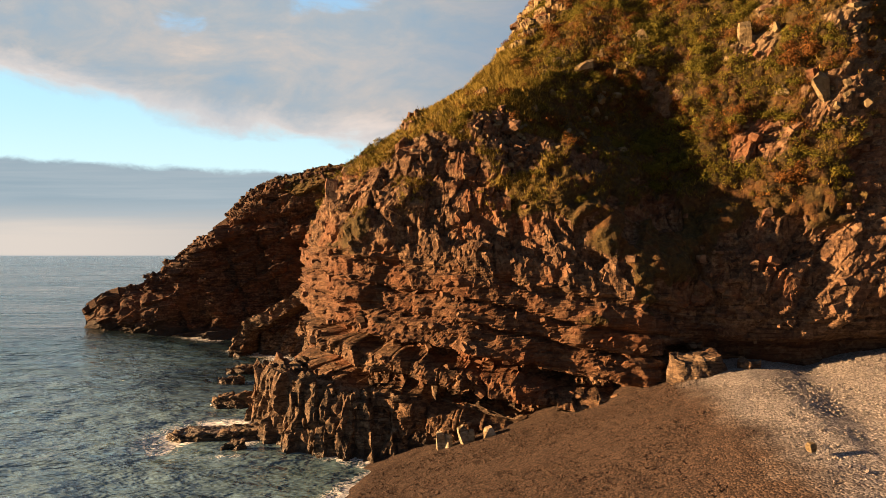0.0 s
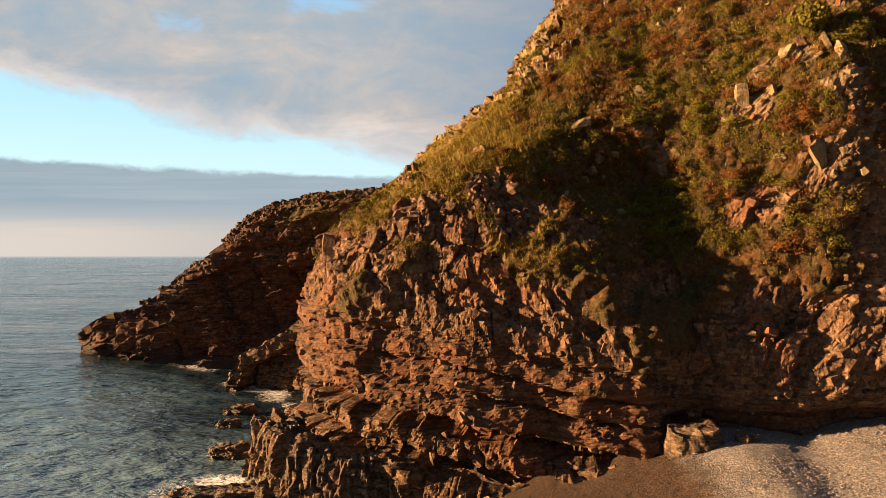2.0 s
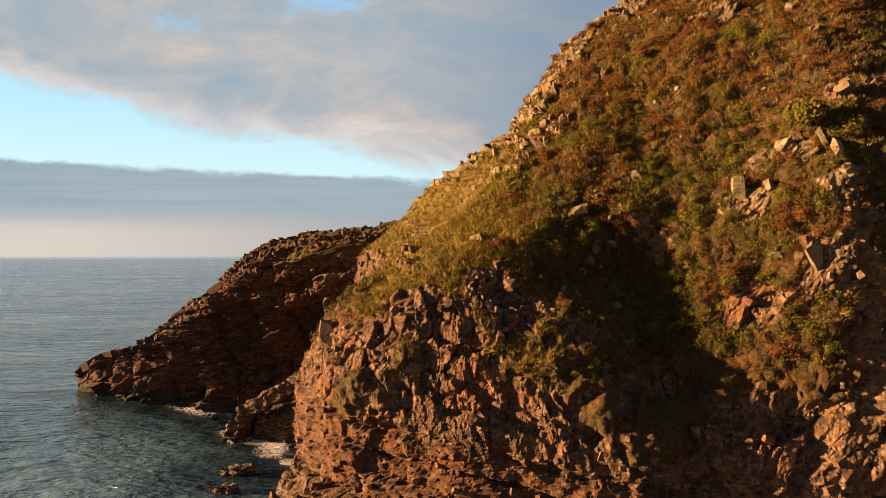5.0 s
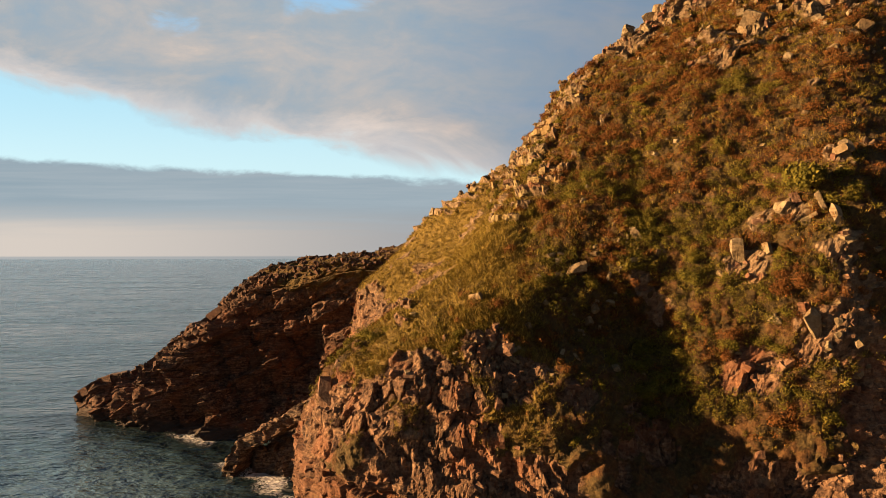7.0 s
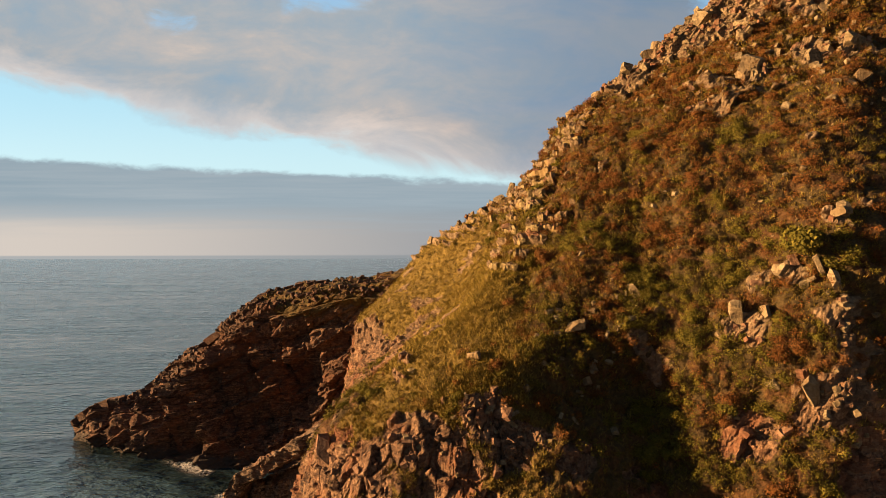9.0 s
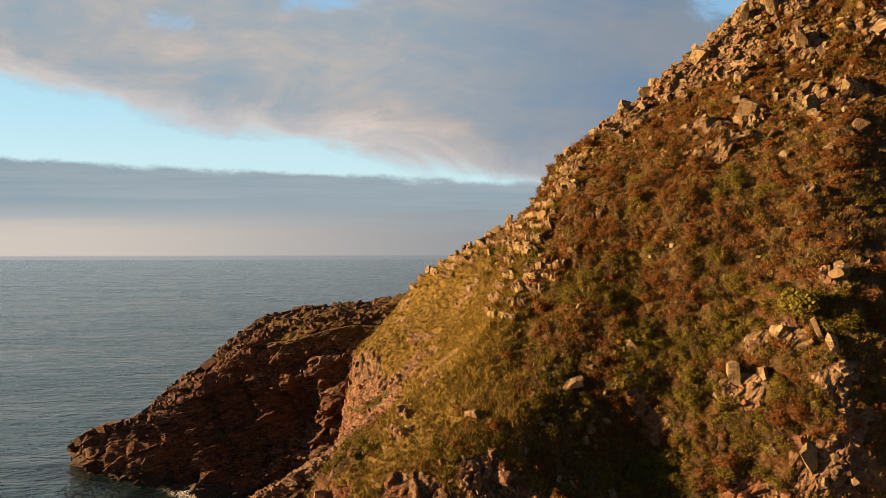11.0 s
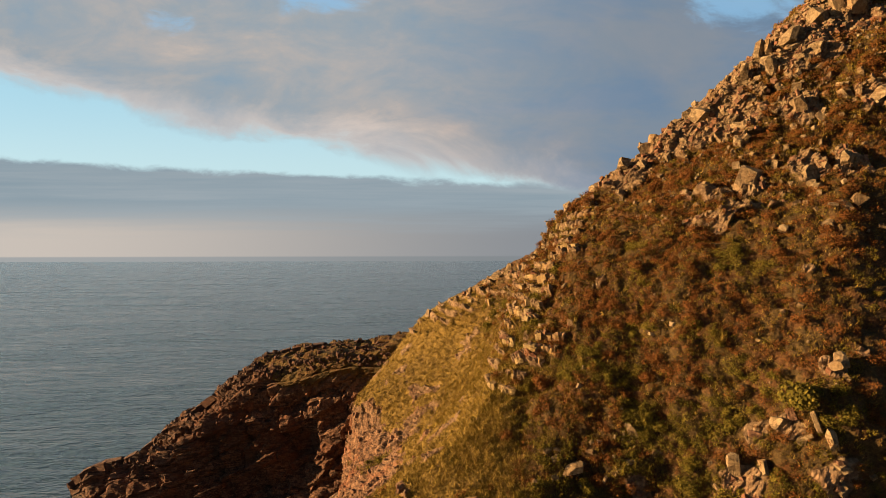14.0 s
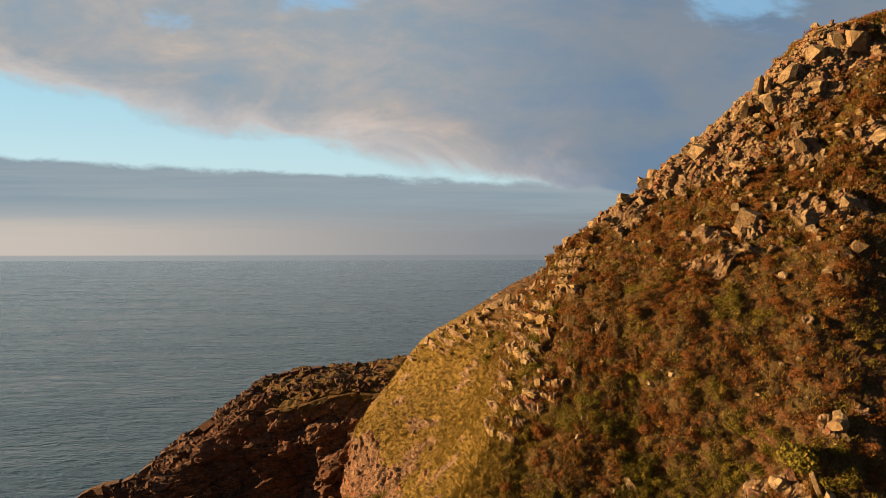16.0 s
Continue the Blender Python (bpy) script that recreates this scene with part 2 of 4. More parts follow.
def make_shingle():
    m, N, p, place = material("shingle")
    v = N.make("ShaderNodeTexVoronoi")
    N.link(place, v.inputs["Vector"])
    v.inputs["Scale"].default_value = 11.0
    tone = N.xyz(v.outputs["Color"])[0]
    dry = N.ramp(tone, [(0.0, (0.105, 0.095, 0.090)), (0.5, (0.192, 0.178, 0.170)), (1.0, (0.32, 0.30, 0.288))])
    wet = N.ramp(tone, [(0.0, (0.017, 0.011, 0.0085)), (0.5, (0.040, 0.0255, 0.0185)), (1.0, (0.086, 0.056, 0.040))])
    x, y, z = N.xyz(place)
    line = N.math("MULTIPLY_ADD", N.noise(place, 0.35, 5, 0.6), 4.0, N.math("MULTIPLY_ADD", y, -0.16, x))
    N.link(N.mix(N.step(line, 11.2, 14.2), wet, dry), p.inputs["Base Color"])
    lump = N.noise(place, 0.9, 4, 0.6)
    h = N.math("SUBTRACT", N.math("MULTIPLY", lump, 1.2), v.outputs["Distance"])
    N.link(N.bump(h, 0.6, 0.09), p.inputs["Normal"])
    return m


def make_sea():
    m, N, p, place = material("sea_water")
    a = N.make("ShaderNodeAttribute")
    a.attribute_name = "foam"
    near, painted_reflection, cloudy = N.xyz(a.outputs["Vector"])
    lace = N.noise(place, 0.9, 7, 0.7, 1.5)
    ridge = N.math("ABSOLUTE", N.math("SUBTRACT", lace, 0.5))
    thread = N.math("SUBTRACT", 1.0, N.step(ridge, 0.0, N.math("MULTIPLY_ADD", near, 0.16, 0.0001)))
    foam = N.math("MULTIPLY", thread, N.step(near, 0.06, 0.30), clamp=True)
    calm = N.noise(N.scaled(place, 0.004, 0.03, 1.0, (0, 0, 6)), 1.0, 6, 0.65, 0.4)
    ruffle = N.noise(N.scaled(place, 0.035, 0.16, 1.0, (0, 0, 4)), 1.0, 6, 0.72, 0.5)
    deep = N.mix(N.noise(place, 0.03, 3), (0.032, 0.074, 0.100), (0.044, 0.094, 0.124))
    deep = N.mix(cloudy, deep, (0.115, 0.185, 0.215))
    # the rocks' dark reflection in the cove, put into the water colour
    deep = N.mix(N.math("MULTIPLY", painted_reflection, 0.85), deep, (0.009, 0.015, 0.015))
    N.link(N.mix(foam, deep, (0.75, 0.75, 0.74)), p.inputs["Base Color"])
    N.link(N.math("MULTIPLY_ADD", foam, 0.5, N.math("MULTIPLY_ADD", N.step(N.math("MULTIPLY_ADD", calm, 0.5, ruffle), 0.55, 0.95), 0.26, 0.05)), p.inputs["Roughness"])
    p.inputs["IOR"].default_value = 1.5
    p.inputs["Specular Tint"].default_value = (0.78, 0.94, 1.0, 1.0)
    p.inputs["Specular IOR Level"].default_value = 0.72
    w1 = N.noise(N.scaled(place, 0.14, 0.34, 1.0, (0, 0, 14)), 1.0, 4, 0.6, 0.3)
    w2 = N.noise(N.scaled(place, 0.40, 0.95, 1.0, (0, 0, -8)), 1.0, 3, 0.55, 0.3)
    w3 = N.noise(N.scaled(place, 1.3, 2.6, 1.0, (0, 0, 5)), 1.0, 2, 0.5)
    w0 = N.noise(N.scaled(place, 0.04, 0.12, 1.0, (0, 0, 9)), 1.0, 3, 0.6, 0.5)
    b = N.bump(w0, 1.0, 1.3)
    b = N.bump(w1, 1.0, 0.95, b)
    b = N.bump(w2, 1.0, 0.42, b)
    N.link(N.bump(w3, 1.0, 0.10, b), p.inputs["Normal"])
    return m


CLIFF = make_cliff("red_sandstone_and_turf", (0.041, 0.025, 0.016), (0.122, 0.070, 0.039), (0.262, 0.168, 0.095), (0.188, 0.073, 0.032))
# same sandstone for the point, colours darkened to stand in for its shaded side
POINT_ROCK = make_cliff("shade_darkened_sandstone", (0.028, 0.017, 0.012), (0.090, 0.050, 0.030), (0.23, 0.135, 0.078), (0.14, 0.058, 0.027))
SHORE = make_shore_rock()
BLOCK_RED = make_rock("red_rock", (0.06, 0.035, 0.022), (0.16, 0.09, 0.052), (0.30, 0.19, 0.11), (0.22, 0.085, 0.038))
DARK_BLOCK = make_rock("dark_brown_block", (0.03, 0.018, 0.013), (0.085, 0.048, 0.03), (0.20, 0.12, 0.07), (0.12, 0.05, 0.025))
LEDGE = make_rock("golden_ledge_stone", (0.085, 0.063, 0.028), (0.20, 0.156, 0.070), (0.34, 0.275, 0.140), (0.21, 0.135, 0.052))
BLOCK_PALE = make_rock("pale_rock", (0.085, 0.064, 0.034), (0.19, 0.146, 0.080), (0.32, 0.262, 0.155), (0.21, 0.135, 0.06))
BLOCK_WHITE = make_rock("bleached_rock", (0.13, 0.10, 0.06), (0.30, 0.25, 0.165), (0.50, 0.44, 0.32), (0.28, 0.19, 0.10))
LEAF_RUST = make_leaf("rusty_heath_leaf", (0.050, 0.022, 0.007), (0.118, 0.050, 0.013), (0.185, 0.088, 0.024))
LEAF_GREEN = make_leaf("gorse_green_leaf", (0.038, 0.036, 0.006), (0.100, 0.090, 0.013), (0.180, 0.146, 0.024))
LEAF_OLIVE = make_leaf("olive_grass_blade", (0.047, 0.036, 0.007), (0.116, 0.085, 0.013), (0.184, 0.136, 0.026))
LEAF_GOLD = make_leaf("dry_grass_blade", (0.085, 0.072, 0.013), (0.205, 0.155, 0.030), (0.33, 0.25, 0.065))
WOOD = make_rock("dark_stem_wood", (0.03, 0.02, 0.013), (0.06, 0.04, 0.025), (0.10, 0.07, 0.045), (0.07, 0.04, 0.02))
SHINGLE = make_shingle()
SEA = make_sea()


# ---- shaping tools ----
def hashed(seed, *ints):
    h = np.full(np.shape(ints[0]), seed * 374761393 + 1013904223, dtype=np.uint64)
    for k, i in enumerate(ints):
        h = (h ^ (np.asarray(i).astype(np.int64).astype(np.uint64) * np.uint64(2654435761 + 40503 * k))) * np.uint64(0x9E3779B97F4A7C15)
        h ^= h >> np.uint64(29)
    return (h >> np.uint64(40)).astype(np.float64) / 16777216.0


def vnoise(P, seed=0):
    """Smooth noise from 0 to 1 at the rows of P."""
    i = np.floor(P).astype(np.int64)
    f = P - i
    f = f * f * (3 - 2 * f)
    out = 0
    for a in (0, 1):
        for b in (0, 1):
            for c in (0, 1):
                w = (f[:, 0] if a else 1 - f[:, 0]) * (f[:, 1] if b else 1 - f[:, 1]) * (f[:, 2] if c else 1 - f[:, 2])
                out = out + w * hashed(seed, i[:, 0] + a, i[:, 1] + b, i[:, 2] + c)
    return out


def fbm(P, size, octaves=4, seed=0):
    out, amp, total = 0, 1.0, 0.0
    for k in range(octaves):
        out = out + amp * vnoise(P * (2.0 ** k / size) + 17.3 * k, seed + k)
        total, amp = total + amp, amp * 0.5
    return out / total


def facets(P, size, seed, tilt=0.5, step=1.0, soft=0.12):
    """Broken-rock relief: each cell of a jittered lattice is a plane with its own height and lean; neighbours meet in a short
    slope. Returns the relief (about -1 to 1, in units of the cell) and the nearness to a crack."""
    Q = P / np.asarray(size)
    i = np.floor(Q).astype(np.int64)
    best, second = np.full(len(P), 9.0), np.full(len(P), 9.0)
    val, other = np.zeros(len(P)), np.zeros(len(P))
    for a in (-1, 0, 1):
        for b in (-1, 0, 1):
            for c in (-1, 0, 1):
                j = (i[:, 0] + a, i[:, 1] + b, i[:, 2] + c)
                D = np.stack([Q[:, k] - j[k] - 0.5 - 0.8 * (hashed(seed + k, *j) - 0.5) for k in range(3)], 1)
                d = (D * D).sum(1)
                lean = sum(D[:, k] * (hashed(seed + 5 + k, *j) - 0.5) for k in range(3)) * 2 * tilt
                v = step * (hashed(seed + 9, *j) * 2 - 1) + lean
                closer, next_ = d < best, d < second
                other = np.where(closer, val, np.where(next_, v, other))
                second = np.where(closer, best, np.where(next_, d, second))
                val = np.where(closer, v, val)
                best = np.where(closer, d, best)
    gap = np.sqrt(second) - np.sqrt(best)
    w = 0.5 + 0.5 * np.clip(gap / soft, 0, 1)
    return w * val + (1 - w) * other, gap


def where_shown(mask, relief, P, *args):
    """A relief worked out at the rows of P that the mask picks, 0 and no crack elsewhere."""
    val, gap = np.zeros(len(P)), np.ones(len(P))
    val[mask], gap[mask] = relief(P[mask], *args)
    return val, gap


def warped(P, size, amount, seed):
    """The rows of P pushed about by smooth noise, so that joints run crooked."""
    return P + amount * np.stack([fbm(P, size, 3, seed + 11 * k) - 0.5 for k in range(3)], 1)


def ss(x, lo, hi):
    t = np.clip((x - lo) / (hi - lo), 0, 1)
    return t * t * (3 - 2 * t)


def spline(knots, values, at):
    """Smooth curve through values (rows) at the knots, read at the places given; no overshoot."""
    knots, values, at = np.asarray(knots, float), np.asarray(values, float), np.asarray(at, float)
    h = np.diff(knots).reshape(-1, *([1] * (values.ndim - 1)))
    d = np.diff(values, axis=0) / h
    m = np.zeros_like(values)
    m[0], m[-1] = d[0], d[-1]
    same = d[:-1] * d[1:] > 0
    m[1:-1] = np.where(same, 2 * d[:-1] * d[1:] / np.where(same, d[:-1] + d[1:], 1), 0)
    k = np.clip(np.searchsorted(knots, at, side="right") - 1, 0, len(knots) - 2)
    t = ((at - knots[k]) / (knots[k + 1] - knots[k])).reshape(-1, *([1] * (values.ndim - 1)))
    hk = h[k]
    return ((2 * t ** 3 - 3 * t ** 2 + 1) * values[k] + (t ** 3 - 2 * t ** 2 + t) * hk * m[k]
            + (3 * t ** 2 - 2 * t ** 3) * values[k + 1] + (t ** 3 - t ** 2) * hk * m[k + 1])


def mesh_from(name, verts, faces, mat, smooth=False, attribute=None, attr_name="cover"):
    """A mesh from arrays; all faces have the same number of corners."""
    me = bpy.data.meshes.new(name)
    n, k = faces.shape
    me.vertices.add(len(verts))
    me.vertices.foreach_set("co", np.asarray(verts, np.float32).ravel())
    me.loops.add(n * k)
    me.loops.foreach_set("vertex_index", faces.astype(np.int32).ravel())
    me.polygons.add(n)
    me.polygons.foreach_set("loop_start", np.arange(0, n * k, k, dtype=np.int32))
    me.polygons.foreach_set("use_smooth", np.full(n, smooth))
    if attribute is not None:
        at = me.attributes.new(attr_name, "FLOAT_VECTOR", "POINT")
        at.data.foreach_set("vector", np.asarray(attribute, np.float32).ravel())
    me.materials.append(mat)
    me.update(calc_edges=True)
    me.validate()
    return me


def grid_faces(rows, cols, wrap=False):
    i = np.arange(rows - 1)[:, None] * cols
    j = np.arange(cols if wrap else cols - 1)[None, :]
    j1 = (j + 1) % cols
    return np.stack([i + j, i + j1, i + cols + j1, i + cols + j], -1).reshape(-1, 4)


def grid_normals(G, wrap=False):
    du = np.gradient(G, axis=1)
    if wrap:
        du = np.roll(G, -1, 1) - np.roll(G, 1, 1)
    n = np.cross(du, np.gradient(G, axis=0))
    return n / np.maximum(np.linalg.norm(n, axis=2, keepdims=True), 1e-9)


def scattered(name, shapes, places, turns, sizes, mat, rng):
    """One mesh out of many copies of small shapes (verts, triangles); turns are 3 x 3 matrices."""
    V, F, base = [], [], 0
    pick = rng.integers(0, len(shapes), len(places))
    for s, (v, f) in enumerate(shapes):
        w = np.nonzero(pick == s)[0]
        if not len(w):
            continue
        X = np.einsum("nij,vj->nvi", turns[w], v) * sizes[w][:, None, None] + places[w][:, None, :]
        V.append(X.reshape(-1, 3))
        F.append((f[None] + (np.arange(len(w)) * len(v))[:, None, None] + base).reshape(-1, f.shape[1]))
        base += len(w) * len(v)
    return mesh_from(name, np.concatenate(V), np.concatenate(F), mat)


def turns_about(rng, n, lean=0.25, up=None):
    """Random turns: any heading, and a small lean; up: a direction for each."""
    z = np.tile((0.0, 0.0, 1.0), (n, 1)) if up is None else up.copy()
    z = z + rng.normal(0, lean, (n, 3))
    z /= np.linalg.norm(z, axis=1, keepdims=True)
    a = rng.normal(0, 1, (n, 3))
    x = np.cross(a, z)
    x /= np.linalg.norm(x, axis=1, keepdims=True)
    return np.stack([x, np.cross(z, x), z], 2)


def block_shape(rng, sx, sy, sz, cuts=14, near=0.50):
    """An angular broken stone: a box split along random planes, as verts and triangles."""
    bm = bmesh.new()
    bmesh.ops.create_cube(bm, size=2.0)
    for _ in range(cuts):
        d = rng.normal(0, 1, 3)
        d /= np.linalg.norm(d)
        at = d * np.abs(d).sum() * rng.uniform(near, 0.92)
        cut = bmesh.ops.bisect_plane(bm, geom=bm.verts[:] + bm.edges[:] + bm.faces[:], plane_co=at, plane_no=d, clear_outer=True)
        edges = [e for e in cut["geom_cut"] if isinstance(e, bmesh.types.BMEdge)]
        if edges:
            bmesh.ops.holes_fill(bm, edges=edges)
    bmesh.ops.triangulate(bm, faces=bm.faces)
    bmesh.ops.recalc_face_normals(bm, faces=bm.faces)
    bm.verts.index_update()
    v = np.array([v.co[:] for v in bm.verts]) * (sx, sy, sz)
    f = np.array([[w.index for w in q.verts] for q in bm.faces])
    bm.free()
    return v, f


def bush_shape(rng, leaves, leaf):
    """A shrub: a few rounded clumps, each a shell of small leaf sprays turned every way, about 1 m across."""
    lobes = [(rng.uniform(-0.28, 0.28), rng.uniform(-0.28, 0.28), rng.uniform(0.10, 0.34), rng.uniform(0.2, 0.36)) for _ in range(6)]
    V, F = [], []
    for i in range(leaves):
        lx, ly, lz, r = lobes[rng.integers(0, 6)]
        d = rng.normal(0, 1, 3)
        d /= np.linalg.norm(d)
        c = np.array((lx, ly, lz)) + d * r * rng.uniform(0.7, 1.1)
        c[2] = max(c[2], 0.0)
        a = np.cross(d, rng.normal(0, 1, 3))
        a = a / np.linalg.norm(a) + d * rng.uniform(-0.1, 0.9)
        a /= np.linalg.norm(a)
        b = np.cross(a, d + rng.normal(0, 0.25, 3))
        b /= np.linalg.norm(b)
        s = leaf * rng.uniform(0.6, 1.4)
        V += [c - b * s * 0.5, c + b * s * 0.5, c + a * s]
        F.append((3 * i, 3 * i + 1, 3 * i + 2))
    return np.array(V), np.array(F)


def stem_shape(rng, stems):
    """Thin woody stems that spread from one foot."""
    V, F = [], []
    for i in range(stems):
        a, r, h = rng.uniform(0, 2 * math.pi), rng.uniform(0.1, 0.35), rng.uniform(0.3, 0.5)
        for q in range(3):
            b = a + q * 2.1
            V.append((0.015 * math.cos(b), 0.015 * math.sin(b), -0.1))
        V.append((r * math.cos(a), r * math.sin(a), h))
        k = 4 * i
        F += [(k, k + 1, k + 3), (k + 1, k + 2, k + 3), (k + 2, k, k + 3)]
    return np.array(V, float), np.array(F)


def tuft_shape(rng, blades, spread=0.25, height=0.36):
    V, F = [], []
    for i in range(blades):
        a = rng.uniform(0, 2 * math.pi)
        r = rng.uniform(0, spread)
        c = np.array((r * math.cos(a), r * math.sin(a), -0.05))
        h = height * rng.uniform(0.5, 1.1)
        tip = c + (math.cos(a) * h * 0.5 + rng.uniform(-0.1, 0.1), math.sin(a) * h * 0.5 + rng.uniform(-0.1, 0.1), h)
        w = np.array((-math.sin(a), math.cos(a), 0)) * 0.024
        V += [c - w, c + w, tip]
        F.append((3 * i, 3 * i + 1, 3 * i + 2))
    return np.array(V), np.array(F)


# ---- the headland: contours by height along named lines of the hill ----
LEVELS = [-3, 6, 12, 18, 23, 27, 32, 38, 46, 55, 65, 75, 85, 93]
LINES = {
    "inland_back": ([96, 96, 96, 96, 96, 96, 96, 97, 98, 99, 100, 101, 102, 103], [125] * 14),
    "seaward_back": ([-9, -10, -10, -9, -8, -6, -3, 4, 18, 33, 47, 61, 76, 88], [125] * 14),
    "grass_ridge": ([-15, -14, -14, -14, -13, -12.5, -8, -2.5, 9.6, 27, 43, 57, 76, 97], [95, 95, 95, 93, 90, 86, 90, 96, 90, 95, 95, 98, 100, 105]),
    "seaward_slope": ([-15, -14.5, -14, -13, -10.2, -6.5, 0.2, 6.6, 12.6, 21.5, 37, 49, 63, 91], [76, 76, 77, 77, 77, 77, 77, 79, 79, 83, 83, 84, 87, 92]),
    "grass_hollow": ([-14.6, -14, -13.6, -12.2, -8.6, -3.5, 3.2, 7.8, 12.2, 19, 33, 44.5, 57, 85], [67, 67, 67, 67, 67, 67, 68, 69, 73.5, 77.5, 77.5, 78, 81, 88]),
    "shoulder": ([-14, -14, -14, -12.3, -8.6, -3.8, 2.9, 7.4, 11.3, 17, 29.8, 41.5, 52, 80], [54, 54, 54, 53.5, 53, 55, 54.5, 59.5, 69, 73.5, 73, 71.5, 75, 84]),
    "nose": ([-9, -8.5, -7.5, -7.0, -3.2, 1.4, 7.2, 10.2, 13.2, 21.5, 34, 43, 53, 82], [44, 43.5, 42.8, 43.2, 44.2, 45.2, 50, 55, 62, 67, 69, 68.5, 72.5, 80]),
    "buttress": ([3, 3, 4, 3.5, 4, 5, 12, 14, 17.5, 26, 37, 45.5, 55, 84], [40.5, 39.5, 39.2, 40.8, 42.3, 44, 48, 51.5, 58, 62.5, 66.5, 67.5, 71.5, 80]),
    "fin": ([12.5, 12.5, 12.8, 10.5, 9.5, 10.5, 15.5, 18, 21, 29, 39, 47, 57.5, 85], [38.6, 37.7, 38, 39.4, 42, 44.8, 47.5, 51, 56, 60.3, 64.5, 66.3, 71, 78]),
    "gully": ([18, 18, 18.5, 17, 16.5, 16, 19, 21, 24, 31.5, 41.5, 49, 61.5, 86], [40.6, 40, 40.2, 42.6, 44.8, 46.4, 47, 49.8, 53.8, 59, 63, 65.5, 71, 76]),
    "rib": ([24, 24, 22, 22.5, 22.8, 24, 25, 27, 30.5, 37, 45.5, 53, 65, 87], [39.5, 38.3, 38.3, 40.2, 42.2, 42.9, 44, 46.2, 51.8, 57, 61, 63, 69.5, 73]),
    "east_rib": ([34, 34, 31, 30, 30, 31, 31, 34, 37.5, 43, 50, 58, 70, 88], [38.5, 37.5, 37.3, 38, 39.7, 40, 41.2, 42.6, 48.7, 54, 60, 62, 68, 71]),
    "east": ([66] * 8 + [67, 70, 75, 80, 86, 90], [36, 35, 35, 37, 40, 41, 43, 45, 50, 54, 58, 60, 66, 70]),
    "inland_east": ([97] * 14, [46, 46, 46, 47, 48, 49, 51, 53, 56, 60, 66, 72, 78, 82]),
}
STEPS = [10, 26, 55, 62, 62, 110, 100, 62, 55, 75, 75, 60, 14, 10]     # cells from each line to the next, round the hill


def headland_grid():
    zs = np.concatenate([np.arange(-3, 1, 0.5), np.arange(1, 42, 0.145), np.arange(42, 93.01, 0.22)])
    lines = []
    for xs, ys in LINES.values():
        lines.append(spline(LEVELS, np.stack([xs, ys], 1), zs))
    ring = np.stack(lines, 0)                                      # line, level, xy
    n = len(ring)
    closed = np.concatenate([ring[-2:], ring, ring[:3]], 0)
    at = np.concatenate([k + np.arange(s) / s for k, s in enumerate(STEPS)]) + 2
    G = spline(np.arange(n + 5), closed, at)                       # around, level, xy
    G = np.concatenate([G, np.broadcast_to(zs[None, :, None], (*G.shape[:2], 1))], 2)
    return np.ascontiguousarray(G.transpose(1, 0, 2))              # level, around, xyz


CRAGS = [  # where bare rock stands out of the slope: x, y, z and reach
    (44, 68, 77, 6.5), (52, 68.5, 82, 6), (36, 69.5, 69, 6), (30.5, 72.5, 65, 4.5), (25, 72, 61, 4),
    (36, 61, 57, 2), (41, 59, 60, 2.4), (44, 57, 61, 2.4), (50, 62, 69, 2.4), (43, 63, 68, 2.5), (33, 44.5, 41, 1.1), (29, 44, 36, 1.0),
    (25, 44, 32, 1.5), (31, 41, 33, 1.6), (29, 40, 27, 2.2), (24, 41.5, 24, 2.2), (33, 39, 20, 4.5), (16, 41, 20, 2.6), (4, 43, 25, 2.5), (-6, 44, 20.5, 2.8), (-2, 44, 23, 2.4), (1.5, 43, 21.5, 2.6), (6, 42.5, 23, 2.2)]
COURSES = [  # where ledges of squared rock cross the slope in rows: x, y, z and reach
    (17, 73, 54, 4.5), (12.4, 65, 48, 5), (10.4, 58.5, 42, 4), (8, 58.6, 38.4, 3.2), (13, 72, 49.5, 4.5), (8.5, 67, 41, 4), (10.3, 88, 47, 5), (5, 92, 43.4, 4.5), (-0.5, 95, 40, 4),
    (14, 80, 49.5, 4.5), (2.2, 93, 41.5, 4), (7.5, 90, 45, 4.5), (12.4, 47.6, 32, 1.6), (-3, 51.5, 26.3, 2)]


def courses(P):
    """How strongly the ledges show, and the place within a bed from its foot (0) to its back (1)."""
    x, y, z = P.T
    near = sum(np.exp(-((x - a) ** 2 + (y - b) ** 2 + (z - c) ** 2) / r ** 2) for a, b, c, r in COURSES)
    bed = (z + 0.14 * x + 0.03 * y + 1.6 * (fbm(P, 6.0, 3, 211) - 0.5)) / 1.5
    gaps = ss(fbm(P, 2.6, 3, 217), 0.40, 0.56)
    return np.clip(1.6 * near, 0, 1) * gaps, bed - np.floor(bed)


